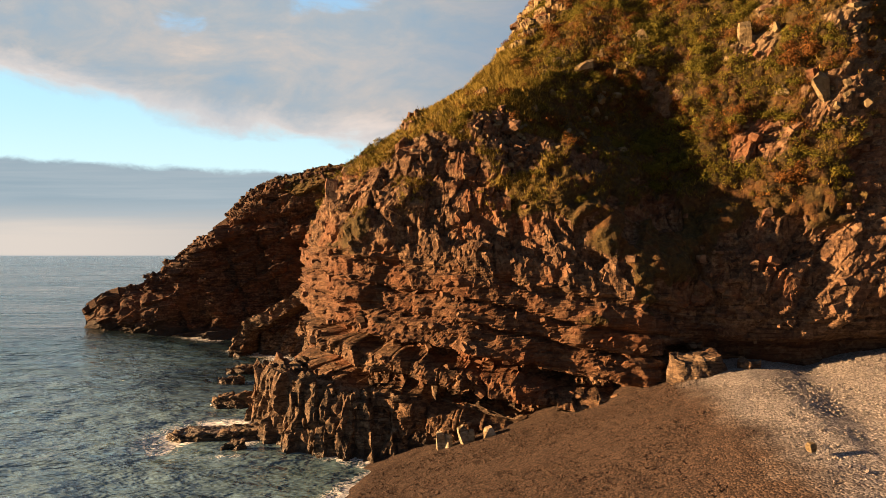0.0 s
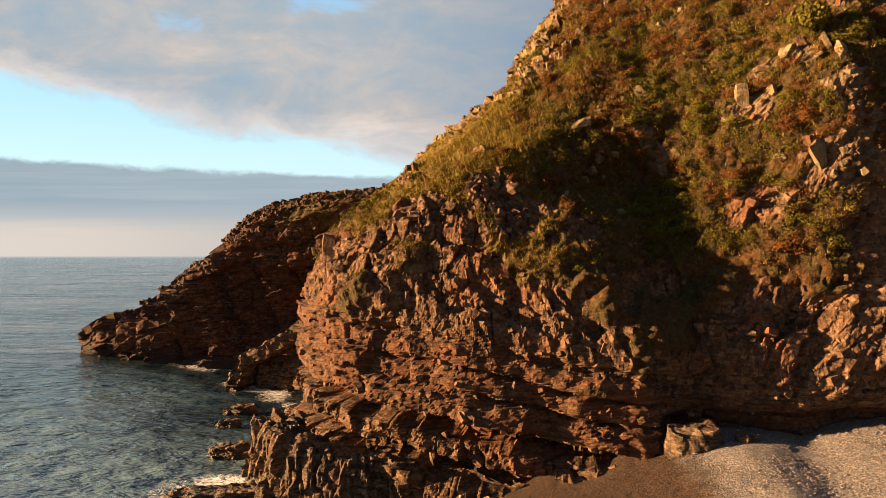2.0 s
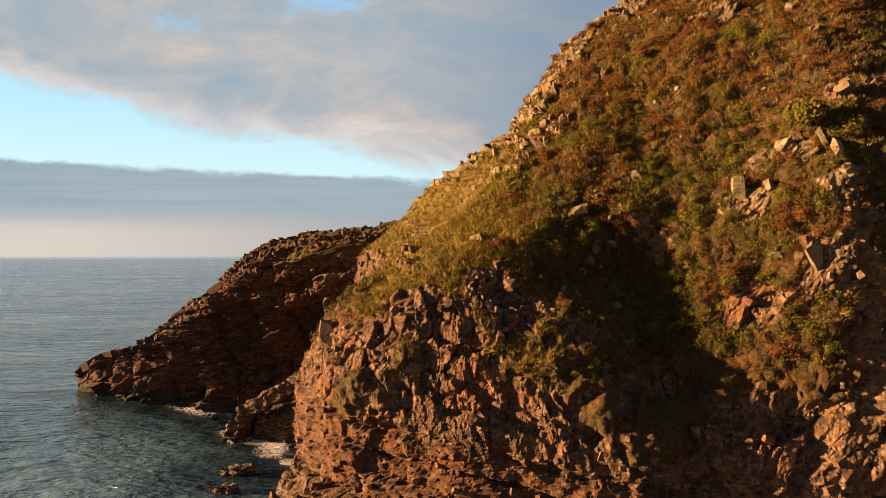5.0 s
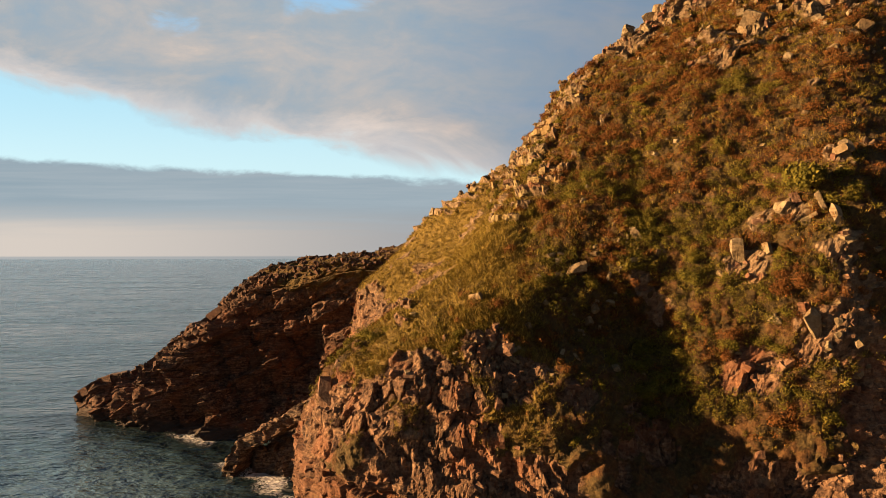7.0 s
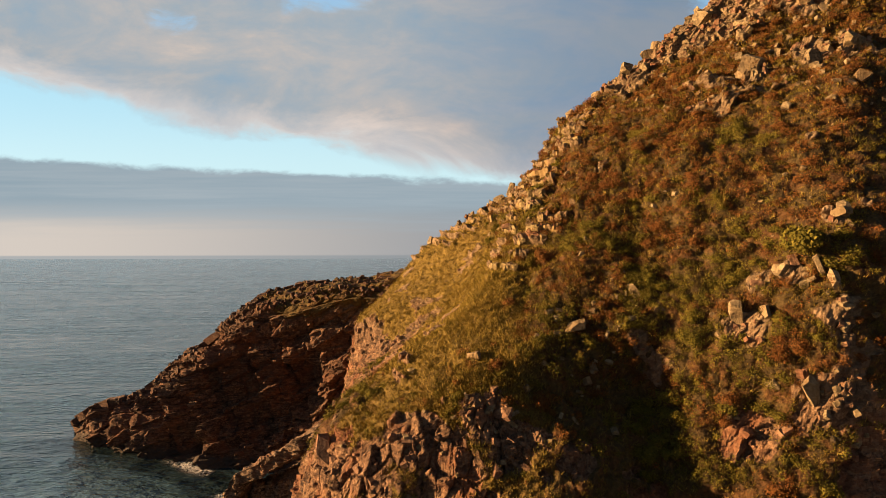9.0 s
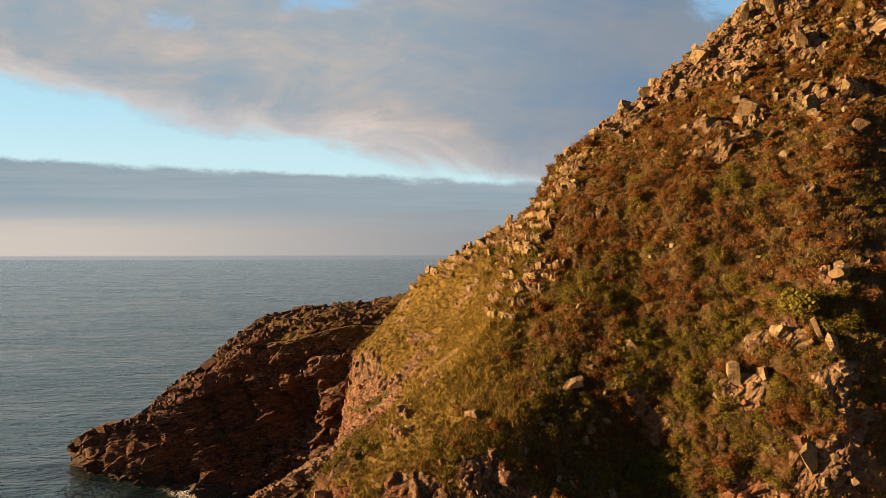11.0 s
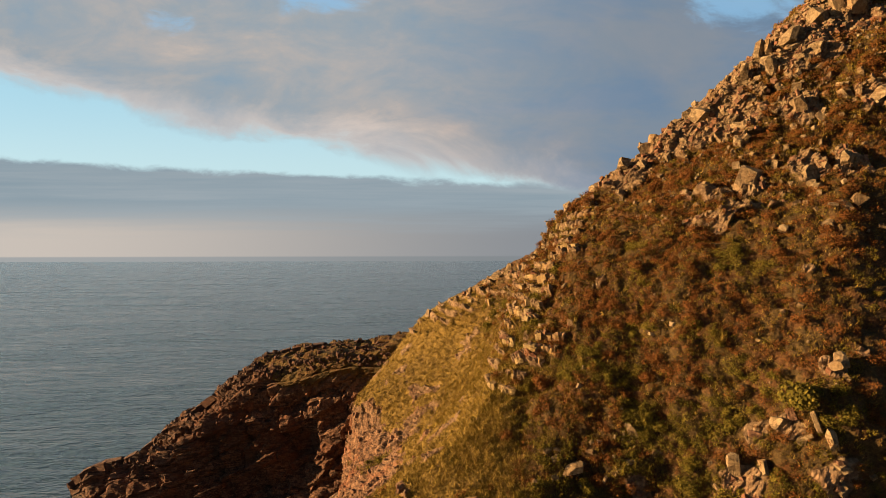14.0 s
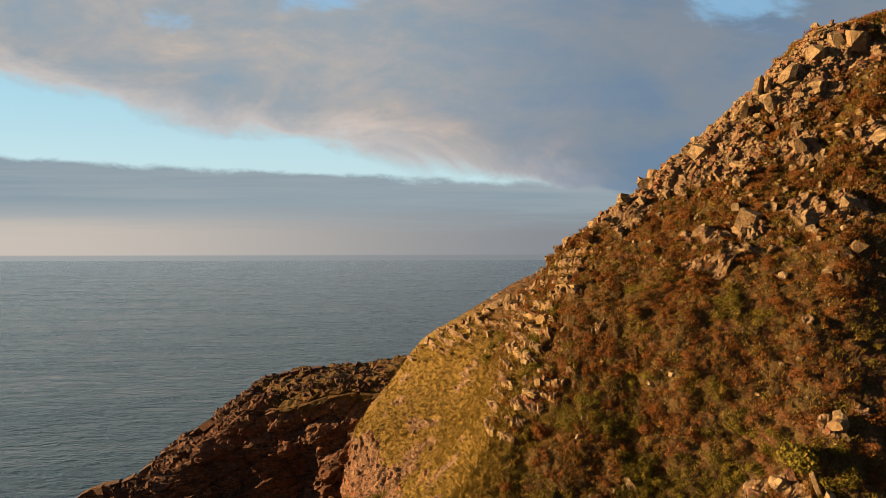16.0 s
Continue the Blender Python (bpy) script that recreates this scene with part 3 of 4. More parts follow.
def cover_of(P, normal):
    """Turf, dry grass and wetness on the headland."""
    x, y, z = P.T
    edge = np.interp(x, [-14, -6, 2, 7, 10, 14, 19, 23, 30, 34], [21, 20, 20.5, 19, 15, 12, 14, 18, 20, 20])
    edge = np.where(y > 58, 27.5, edge)
    n1, n2 = fbm(P, 5.0, 4, 31), fbm(P, 1.6, 3, 57)
    turf = ss(z - edge + (n1 - 0.5) * 16 + (n2 - 0.5) * 9, -3.0, 3.5)
    turf = np.maximum(turf, ss(n1, 0.52, 0.60) * ss(z - edge, -9, -1) * 0.9)
    bare = ss(fbm(P, 4.5, 4, 83), 0.66, 0.70) * 0.8
    for cx, cy, cz, r in CRAGS:
        near = np.exp(-((x - cx) ** 2 + (y - cy) ** 2 + (z - cz) ** 2) / r ** 2)
        bare = np.maximum(bare, ss(near + (n2 - 0.5) * 0.9 + (n1 - 0.5) * 0.5, 0.30, 0.50))
    rows, bed = courses(P)
    bare = np.maximum(bare, ss(rows, 0.25, 0.55) * ss(bed + (n2 - 0.5) * 0.5, 0.52, 0.38))
    turf = turf * (1 - bare)
    gold = np.where(y < 54, ss(x, 9.5, 5.5), ss(x, 13, 4)) * ss(z, 24, 27) * ss(y, 44, 50) * ss(z + (n1 - .5) * 10, 52, 40)
    turf = np.maximum(turf, 0.9 * (1 - bare) * gold * ss(n2, 0.64, 0.56) * (x < 8) * ss(z + (n1 - 0.5) * 14, 26.5, 30))
    gold = np.maximum(gold, 0.75 * ss(x, 10, 6) * ss(z, 17, 21) * (y < 50))
    wet = ss(z + (n2 - 0.5) * 2, 2.0, 0.9) * (x < 0)
    return turf, gold, wet, bare


def mounds(P, size, seed):
    """Rounded cushions, 0 between them and 1 at their tops."""
    Q = P / size
    i = np.floor(Q).astype(np.int64)
    best = np.full(len(P), 9.0)
    for a in (-1, 0, 1):
        for b in (-1, 0, 1):
            for c in (-1, 0, 1):
                j = (i[:, 0] + a, i[:, 1] + b, i[:, 2] + c)
                d = sum((Q[:, k] - j[k] - hashed(seed + k, *j)) ** 2 for k in range(3))
                best = np.minimum(best, d / (0.4 + hashed(seed + 7, *j)))
    return np.clip(1 - best, 0, 1)


def ledges(P, w, thick, seed):
    """Long beds: each has its own set-back, changing slowly along it; sharp steps between."""
    k = np.floor(w / thick + 0.35 * (hashed(seed, np.floor(w / thick)) - 0.5))
    along = np.stack([P[:, 0] / 7.0 + k * 3.7, P[:, 1] / 7.0, k * 5.3], 1)
    return vnoise(along, seed + 3) * 2 - 1


def headland():
    G = headland_grid()
    shape = G.shape
    nor = grid_normals(G, True).reshape(-1, 3)
    P = G.reshape(-1, 3)
    front = (P[:, 1] < 122) & (P[:, 0] < 72)
    turf, gold, wet, bare = cover_of(P, nor)
    x, y, z = P.T
    dip = np.stack([x, y, z + 0.17 * x], 1)
    # great blocks, long in the beds low down, upright above
    lower = np.maximum(ss(z + 0.17 * x, 15.5, 13.0), ss(z, 18.0, 19.0) * ss(x, 9, 6) * (y < 57))
    d = np.zeros(len(P))
    idx = np.nonzero(front)[0]
    Q, D = P[idx], dip[idx]
    lo = lower[idx]
    rock = 1 - turf[idx]
    wob = D[:, 2] + (fbm(Q, 2.5, 3, 77) - 0.5) * 0.5
    shear = np.where(Q[:, 0] > 17, -0.65, 0.25) * Q[:, 2]
    S = Q + np.stack([shear, 0 * shear, 0 * shear], 1)
    crooked = warped(Q, 2.2, 0.8, 301)
    DW = 0.5 * D + 0.5 * np.stack([crooked[:, 0], crooked[:, 1], crooked[:, 2] + 0.17 * crooked[:, 0]], 1)
    SW = crooked + np.stack([shear, 0 * shear, 0 * shear], 1)
    shown = rock > 0.12
    b1, c1 = where_shown(shown, facets, DW, (5.0, 5.0, 3.4), 3, 1.4, 0.6)
    l1, l2 = ledges(Q, wob, 0.95, 5), ledges(Q, wob, 0.33, 15)
    j1, g1 = where_shown(shown, facets, DW, (1.3, 1.6, 2.3), 41, 1.7, 0.7)
    j2, g2 = where_shown(shown, facets, DW, (0.62, 0.7, 0.42), 43, 1.4, 0.8)
    u1, k1 = where_shown(shown, facets, SW, (2.3, 2.6, 4.0), 21, 1.2, 0.5)
    u2, k2 = where_shown(shown, facets, SW, (0.95, 1.1, 1.8), 61, 1.6, 0.5)
    u3, k3 = where_shown(shown, facets, SW, (0.40, 0.45, 0.8), 71, 1.8, 0.7)
    rough = fbm(Q, 0.9, 4, 311) - 0.5
    thin = ss(D[:, 2], 7.6, 8.2) * ss(D[:, 2], 18, 15)                        # thin beds above, thick blocks below
    beds = lo * (0.28 * b1 + thin * (0.32 * l1 + 0.17 * l2 + 0.08 * j1 + 0.06 * j2) + (1 - thin) * (0.32 * j1 - 0.30 * ss(g1, 0.08, 0.0) + 0.08 * u3 + 0.04 * j2))
    steep = np.where((Q[:, 0] > 17) & (Q[:, 2] > 23), 0.6, 1.0)
    tall = (1 - lo) * (steep * 0.42 * u1 + 0.18 * u2 + 0.08 * u3 - 0.16 * ss(k1, 0.07, 0.0) - 0.06 * ss(k2, 0.08, 0.0))
    rel = (beds + tall + 0.16 * rough) * (0.15 + 0.85 * rock)
    rel += (fbm(Q, 9.0, 3, 5) - 0.5) * 1.6
    high = bare[idx] * ss(Q[:, 2], 34, 44)
    rows, bed = courses(Q)
    rel += high * (1 - ss(rows, 0.1, 0.4)) * (0.45 + 0.18 * u1 + 0.30 * j1)
    # ledges: an upright riser of squared blocks, then a tread that runs back into the slope
    blocks, cracks = where_shown(rows > 0.08, facets, np.stack([Q[:, 0], Q[:, 1], 0.35 * (Q[:, 2] - bed)], 1), (1.0, 1.1, 0.7), 331, 0.5, 0.8, 0.06)
    rel += ss(rows, 0.1, 0.5) * (0.62 * ss(bed, 0.0, 0.16) * ss(bed, 1.0, 0.30) * (1.0 + 0.55 * blocks) - 0.25 * ss(cracks, 0.08, 0.0) * ss(bed, 0.5, 0.3))
    tf = turf[idx] * (1 - 0.75 * gold[idx])
    rel += tf * (0.80 * mounds(Q, 2.1, 15) + 0.34 * mounds(Q, 0.75, 35)) + turf[idx] * (fbm(Q, 0.7, 3, 45) - 0.5) * 0.32
    rel += turf[idx] * gold[idx] * 0.22 * mounds(Q, 0.9, 355)
    rel -= turf[idx] * (0.9 - 0.5 * gold[idx]) * ss(Q[:, 2], 20, 26)
    # bedding grooves that run along the lower cliff
    w = Q[:, 2] + 0.165 * Q[:, 0] + (fbm(Q, 3.0, 3, 8) - 0.5) * 0.9
    face = ss(Q[:, 0], 19, 14) * (Q[:, 1] < 60)
    for level, half, depth in ((4.6, 0.75, 2.8), (7.7, 0.5, 2.4), (10.3, 0.16, 0.5), (12.0, 0.16, 0.45), (13.9, 0.25, 0.5)):
        rel -= depth * ss(np.abs(w - level), half * 1.6, half * 0.5) * face
    # a hollow at the foot of the right-hand wall, over the shingle
    rel -= 1.3 * ss(Q[:, 0], 15, 17) * ss(np.abs(Q[:, 2] - 7.6 - 0.05 * Q[:, 0] + 0.9), 1.6, 0.5)
    d[idx] = rel
    P2 = P + nor * d[:, None]
    G2 = P2.reshape(shape)
    verts = np.concatenate([P2, [G2[-1].mean(0) + (0, 0, 2)]])
    cover = np.concatenate([np.stack([turf, gold, wet], 1), [[1, 0, 0]]])
    quads = grid_faces(shape[0], shape[1], True)
    me = mesh_from("headland", verts, quads, CLIFF, attribute=cover)
    ob = tagged(new("headland", me), "steep sandstone headland with bedded red cliff and heathy slope", "cliff", kind="structure")
    # the hidden crown
    top = (shape[0] - 1) * shape[1] + np.arange(shape[1])
    crown = np.stack([np.arange(shape[1]), np.roll(np.arange(shape[1]), -1), np.full(shape[1], shape[1])], 1)
    cap = mesh_from("crown", np.concatenate([P2[top], verts[-1:]]), crown, CLIFF, attribute=np.tile((1.0, 0.3, 0.0), (shape[1] + 1, 1)))
    new("crown", cap).parent = ob
    n2 = grid_normals(G2, True).reshape(-1, 3)
    return ob, P2, nor, n2, turf, gold


HEAD, HP, HN, HN2, HTURF, HGOLD = headland()


# ---- the low point running out to sea ----
def promontory():
    # ridge line, brow, mid face and foot, from the tip inland; then the far side
    s = [0, 1, 2, 3, 4, 5, 6, 7, 8]
    far = [(-77, 118, -3), (-70, 122, -3), (-62, 124, -3), (-54, 126, -3), (-45, 128, -3), (-36, 130, -3), (-26, 132, -3), (-12, 132, -3), (2, 130, -3)]
    ridge = [(-74.6, 115, 3.4), (-69, 114.5, 7.0), (-61, 115, 9.4), (-53, 114.5, 15.6), (-45, 113, 21.2), (-37.3, 108.5, 26.6), (-32, 111.5, 30.6), (-14, 110.5, 33.4), (2, 108, 35.5)]
    brow = [(-74.4, 114, 2.4), (-68, 113, 5.6), (-60, 111.5, 7.8), (-51, 108, 12.5), (-43, 105, 17.5), (-36.8, 104.8, 25.2), (-27, 102.4, 27.0), (-13, 100, 30), (2, 98, 30)]
    mid = [(-74, 113.6, 1.0), (-67, 111, 2.6), (-57, 107, 4.0), (-48, 104.2, 6.5), (-40, 102.8, 8), (-31, 102.6, 10), (-22, 102, 11), (-12, 100, 12), (2, 98, 12)]
    foot = [(-75.6, 112.4, -3), (-66, 111, -3), (-55, 106, -3), (-46, 101, -3), (-38, 97, -3), (-30, 95, -3), (-22, 94, -3), (-12, 92, -3), (2, 92, -3)]
    su = np.arange(0, 8.001, 0.022)
    rows = np.stack([spline(s, r, su) for r in (foot, mid, brow, ridge, far)], 0)
    tv = np.concatenate([np.linspace(0, 1, 45)[:-1], np.linspace(1, 2, 60)[:-1], np.linspace(2, 3, 50)[:-1], np.linspace(3, 4, 25)])
    G = spline(np.arange(5), rows, tv)
    nor = grid_normals(G).reshape(-1, 3)
    P = G.reshape(-1, 3)
    x, y, z = P.T
    D = np.stack([x, y, z - 0.42 * x], 1)
    W = warped(D, 5.0, 1.2, 401)
    b1, c1 = facets(W, (7.0, 6.0, 3.0), 103, 1.0, 0.8)
    b2, c2 = facets(W, (2.6, 2.4, 1.2), 141, 1.0, 0.8)
    b3, c3 = facets(P, (0.9, 0.9, 0.8), 171, 1.2)
    turf = ss(z - 26 + (fbm(P, 4.0, 4, 12) - 0.5) * 7, -1, 2) * ss(x, -37, -33) * 0.8
    l1 = ledges(P, z - 0.42 * x + (fbm(P, 5.0, 2, 9) - 0.5) * 1.6, 2.8, 205)
    level = ledges(P, z + 0.05 * x + (fbm(P, 4.0, 2, 19) - 0.5) * 1.0, 1.5, 225)
    inner = ss(x, -45, -38)                                        # level beds in the back wall, dipping ones out on the arm
    rel = (0.95 * b1 + 0.34 * b2 + (1 - inner) * 0.9 * l1 + inner * 0.9 * level + 0.07 * b3 - 0.5 * ss(c1, 0.08, 0.0)) * (1 - 0.35 * turf) * ss(z, -3, -1)
    rel += turf * (0.5 * mounds(P, 1.8, 431) - 0.3)
    saw = (x + 0.35 * z + 4 * fbm(P, 8.0, 2, 66)) / 6.5
    rel += (3.5 - 2.0 * inner) * (1 - (saw - np.floor(saw))) * ss(z, -3, 0) * ss(x, -73, -66) * (np.repeat(tv, len(su)) < 2.0)
    hollow = 0.8 * np.exp(-((x + 31) / 7.0) ** 2 - ((z - 6) / 5.0) ** 2) + np.exp(-((x + 46) / 3.5) ** 2 - ((z - 2.5) / 3.0) ** 2) + 0.7 * np.exp(-((x + 24) / 3.0) ** 2 - ((z - 14) / 6.0) ** 2)
    rel -= 4.5 * hollow * (y < 108)
    wet = ss(z + (fbm(P, 2.0, 3, 4) - 0.5) * 2, 2.4, 1.0)
    rel *= 0.25 + 0.75 * ss(x, -75, -68)
    me = mesh_from("promontory", P + nor * rel[:, None], grid_faces(*G.shape[:2]), POINT_ROCK, attribute=np.stack([turf, turf * 0.3, wet], 1))
    cap = spline(s, ridge, np.linspace(0.15, 6.9, 40))
    return cap, tagged(new("promontory", me), "dark layered rock promontory running down into the sea", "cliff", kind="structure"), P + nor * rel[:, None], nor


CAPS, POINT, PP, PN = promontory()


# ---- beach ----
def beach_height(x, y):
    """Shingle bank: rises from the water to a flat crest; a little higher near the camera's side."""
    s = x + 0.18 * (38 - y)
    z = np.interp(s, [-60, -30, -12, -5.5, 0, 4, 9, 13, 16.5, 20, 26, 32, 60, 120], [-6, -4, -1.2, 0.0, 1.5, 2.7, 4.2, 5.6, 6.9, 7.5, 7.7, 8.6, 10.5, 14])
    trough = x + 0.45 * (38 - y) - 25.0
    return z - 0.32 * np.exp(-(trough / 1.7) ** 2) * (z > 5)


def beach():
    xs = np.concatenate([np.arange(-40, -12, 2.0), np.arange(-12, 36, 0.22), np.arange(36, 121, 4.0)])
    ys = np.concatenate([np.arange(-120, 14, 5.0), np.arange(14, 44.2, 0.22)])
    X, Y = np.meshgrid(xs, ys)
    Z = beach_height(X, Y)
    P = np.stack([X, Y, Z], 2)
    F = P.reshape(-1, 3) * (1, 1, 0)
    lumps = (fbm(F, 3.2, 3, 9) - 0.5) * 0.25 + (fbm(F, 0.7, 3, 19) - 0.5) * 0.12
    pits, _ = facets(F, (0.8, 0.8, 1.0), 301, 0.3)
    P[..., 2] += (lumps - 0.07 * (pits > 0.75)).reshape(Z.shape) * ss(Z, -0.2, 1.0)
    me = mesh_from("shingle_beach", P.reshape(-1, 3), grid_faces(*Z.shape), SHINGLE, smooth=True)
    return tagged(new("shingle_beach", me), "sloping shingle beach, wet and brown towards the water", "beach", kind="structure")


BEACH = beach()


# ---- sea ----
def shore_distance(X, Y):
    """Rough distance from the rocks' foot and the beach's edge, for the foam."""
    foot = [(-74, 112), (-66, 109), (-55, 104), (-46, 100), (-38, 95), (-30, 86), (-24, 80), (-19, 68), (-17, 52), (-14, 45), (-9, 42), (-4, 39), (-6, 36), (-8, 30), (-12, 20)]
    pts = spline(np.arange(len(foot)), foot, np.linspace(0, len(foot) - 1, 240))
    best = np.full(X.shape, 1e9)
    for px, py in pts:
        best = np.minimum(best, (X - px) ** 2 + (Y - py) ** 2)
    for px, py, r in SEA_ROCKS:
        best = np.minimum(best, np.maximum(np.hypot(X - px, Y - py) - r, 0) ** 2)
    return np.sqrt(best)


SEA_ROCKS = [(-25.5, 70, 2.5), (-25, 65, 1.8), (-21, 55, 2.0), (-18.5, 46, 3.4), (-16.2, 43, 1.0)]


def sea():
    xs = np.concatenate([[-4700, -3000, -1800, -1000, -600, -350, -220, -150], np.arange(-110, 20, 0.55), [30, 60, 150, 400, 1000, 2200, 3400, 4700]])
    ys = np.concatenate([[-1500, -600, -200, -60, 0], np.arange(20, 135, 0.55), [150, 190, 260, 400, 700, 1200, 2000, 3200, 4700]])
    X, Y = np.meshgrid(xs, ys)
    F = np.stack([X, Y, 0 * X], 2).reshape(-1, 3)
    near = ss(np.hypot(X + 30, Y - 70), 130, 60)
    Z = (fbm(F * (1, 2.0, 1), 3.6, 4, 7).reshape(X.shape) - 0.5) * 0.5 * ss(np.hypot(X + 30, Y - 70), 63, 38)
    d = shore_distance(X, Y)
    broken = np.where(Y < 42, 1.0, ss(fbm(F, 6.0, 3, 27).reshape(X.shape), 0.45, 0.56))
    foam = np.exp(-d / np.where(Y < 42, 0.6, 1.7)) * near * broken * np.where(Y > 88, 0.02 + 0.5 * np.exp(-((X + 43) / 6) ** 2), 1.0)
    P = np.stack([X, Y, Z], 2).reshape(-1, 3)
    cliff_reflection = np.exp(-(d / 9.0) ** 2) * ss(Y, 52, 70)                     # painted: mask for the cliff's dark reflection in the cove
    silt = np.exp(-((X + 38) ** 2 + (Y - 38) ** 2) / 45.0 ** 2) * (1 - cliff_reflection)    # cloudy water off the beach
    A = np.stack([foam, cliff_reflection, silt], 2).reshape(-1, 3)
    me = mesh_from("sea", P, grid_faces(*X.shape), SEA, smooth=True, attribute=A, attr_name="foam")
    return tagged(new("sea", me), "calm grey-green evening sea with foam at the rocks", "sea", kind="structure")


sea()
# seabed, so that the water has ground under it
bed = mesh_from("seabed", np.array([(-4800, -1600, -8), (4800, -1600, -8), (4800, 4800, -8), (-4800, 4800, -8)], float), np.array([[0, 1, 2, 3]]), SHINGLE)
tagged(new("ground", bed), "dark stony ground under the sea", "ground", kind="structure")


# ---- rocks at the water's edge ----
def massif(name, label, foot, top, seed, cell, relief, density, mat, category="rock", dip=0.17):
    """A rock mass from its plan outline (foot and top rings of the same number of corners, xyz), broken into blocks."""
    n = len(foot)
    ring = lambda r: np.concatenate([np.array(r[-2:], float), np.array(r, float), np.array(r[:3], float)])
    f, t = ring(foot), ring(top)
    at = np.arange(0, n, 1.0 / density) + 2
    f, t = spline(np.arange(n + 5), f, at), spline(np.arange(n + 5), t, at)
    v = np.linspace(0, 1, 34)[:, None, None]
    side = f[None] * (1 - v) + t[None] * v
    mid = t.mean(0)
    w = np.linspace(0, 1, 22)[1:, None, None]
    roof = t[None] * (1 - w) + mid * w
    G = np.concatenate([side, roof], 0)
    P = G.reshape(-1, 3)
    nor = grid_normals(G, True).reshape(-1, 3)
    D = np.stack([P[:, 0], P[:, 1], P[:, 2] + dip * P[:, 0]], 1)
    D = warped(D, 2.0, 0.35 * cell[0], seed + 71)
    b1, c1 = facets(D, cell, seed, 1.0, 0.85)
    b2, c2 = facets(D, tuple(c * 0.42 for c in cell), seed + 31, 1.3, 0.6)
    b3, c3 = facets(P, (0.5, 0.5, 0.6), seed + 61, 1.0)
    rel = relief * (b1 + 0.5 * b2 + 0.06 * b3 - 0.5 * ss(c1, 0.12, 0.0))
    keep = np.concatenate([np.ones(34), np.linspace(1, 0.25, 21)])[:, None] * np.ones((1, len(at)))
    me = mesh_from(name, P + nor * (rel * keep.ravel())[:, None], grid_faces(*G.shape[:2], True), mat)
    return tagged(new(name, me), label, category)


SHELF = massif("rock_shelf", "broad bedded rock ledge standing in the surf below the cliff",
       [(-18, 50.5, -1), (-15.8, 46.5, -1), (-11, 41.6, -1), (-6, 40.6, -1), (-3, 40.6, -1), (-1.8, 42.2, -1), (3, 41.0, 0), (6.5, 39.4, 2), (6, 43, 1), (-6, 46, -1), (-14, 50, -1)],
       [(-16.8, 50, 5.3), (-15, 47, 5.5), (-11, 42.8, 5.2), (-6, 41.6, 4.7), (-3.4, 41.4, 4.4), (-2, 42.4, 3.9), (3, 41.4, 3.3), (6, 40.0, 3.0), (6, 43, 4.2), (-6, 46, 5.2), (-14, 50, 5.6)],
       401, (1.25, 1.3, 3.6), 0.50, 52, SHORE)


def bent_slab(name, label, line, wide, thick, seed, mat):
    """A thick bed of rock that bends up out of the water: a rough bar along line (x, y, z), wide into the cliff and thick across."""
    at = spline(np.arange(len(line)), line, np.linspace(0, len(line) - 1, 90))
    way = np.gradient(at, axis=0)
    way /= np.linalg.norm(way, axis=1, keepdims=True)
    back = np.array((0.25, 0.97, 0.0))
    out = np.cross(back, way)
    out /= np.linalg.norm(out, axis=1, keepdims=True)
    out *= np.sign(out[:, 2:3] + 0.3)
    a = np.linspace(0, 2 * math.pi, 49)[:-1]
    ca, sa = np.cos(a), np.sin(a)
    r = 1 / np.maximum(np.abs(ca), np.abs(sa)) * 0.93 + 0.05
    G = at[:, None] + out[:, None] * (thick * r * sa)[None, :, None] + back * (wide * r * ca)[None, :, None]
    nor = grid_normals(G, True).reshape(-1, 3)
    nor *= np.sign(((G - at[:, None]).reshape(-1, 3) * nor).sum(1, keepdims=True))
    P = warped(G.reshape(-1, 3), 2.0, 0.8, seed + 3)
    b1, c1 = facets(P, (2.2, 2.2, 1.8), seed, 1.2, 0.8)
    b2, c2 = facets(P, (0.8, 0.8, 0.8), seed + 31, 1.3, 0.7)
    rel = 0.38 * b1 + 0.16 * b2 - 0.2 * ss(c1, 0.1, 0.0)
    me = mesh_from(name, G.reshape(-1, 3) + nor * rel[:, None], grid_faces(*G.shape[:2], True), mat)
    return tagged(new(name, me), label, "rock")


bent_slab("leaning_rock_slab", "leaning bent brown rock slab at the cliff foot by the cove",
          [(-31.2, 84, -2.5), (-30.0, 84, 1.5), (-28.6, 84, 4.2), (-25.6, 84, 6.0), (-21.5, 84, 8.2), (-17.5, 84, 10.8), (-13, 84.5, 12.5)], 2.6, 1.1, 451, SHORE)
massif("cove_rock", "low block of rock between cove and cliff",
       [(-19, 66, -1), (-17, 60, -1), (-12, 56, -1), (-10, 62, -1), (-14, 70, -1)],
       [(-18, 66, 1.6), (-16, 60.5, 2.2), (-12, 57.5, 3.5), (-10, 62, 4), (-14, 69, 2.5)],
       471, (2.4, 2.4, 1.6), 0.45, 30, SHORE)
massif("cove_boulder", "broken dark rocks heaped under the leaning slab",
       [(-29.5, 86, -1), (-28, 83, -1), (-21, 80.8, -1), (-16, 79.5, -1), (-13.5, 84, -1), (-20, 88, -1)],
       [(-28.4, 86, 2.6), (-27, 84.2, 2.8), (-21, 82.6, 4.4), (-16.5, 81.8, 7.0), (-14, 84, 8.5), (-20, 87, 5.5)],
       455, (2.0, 2.2, 2.6), 0.55, 36, SHORE, dip=-0.6)
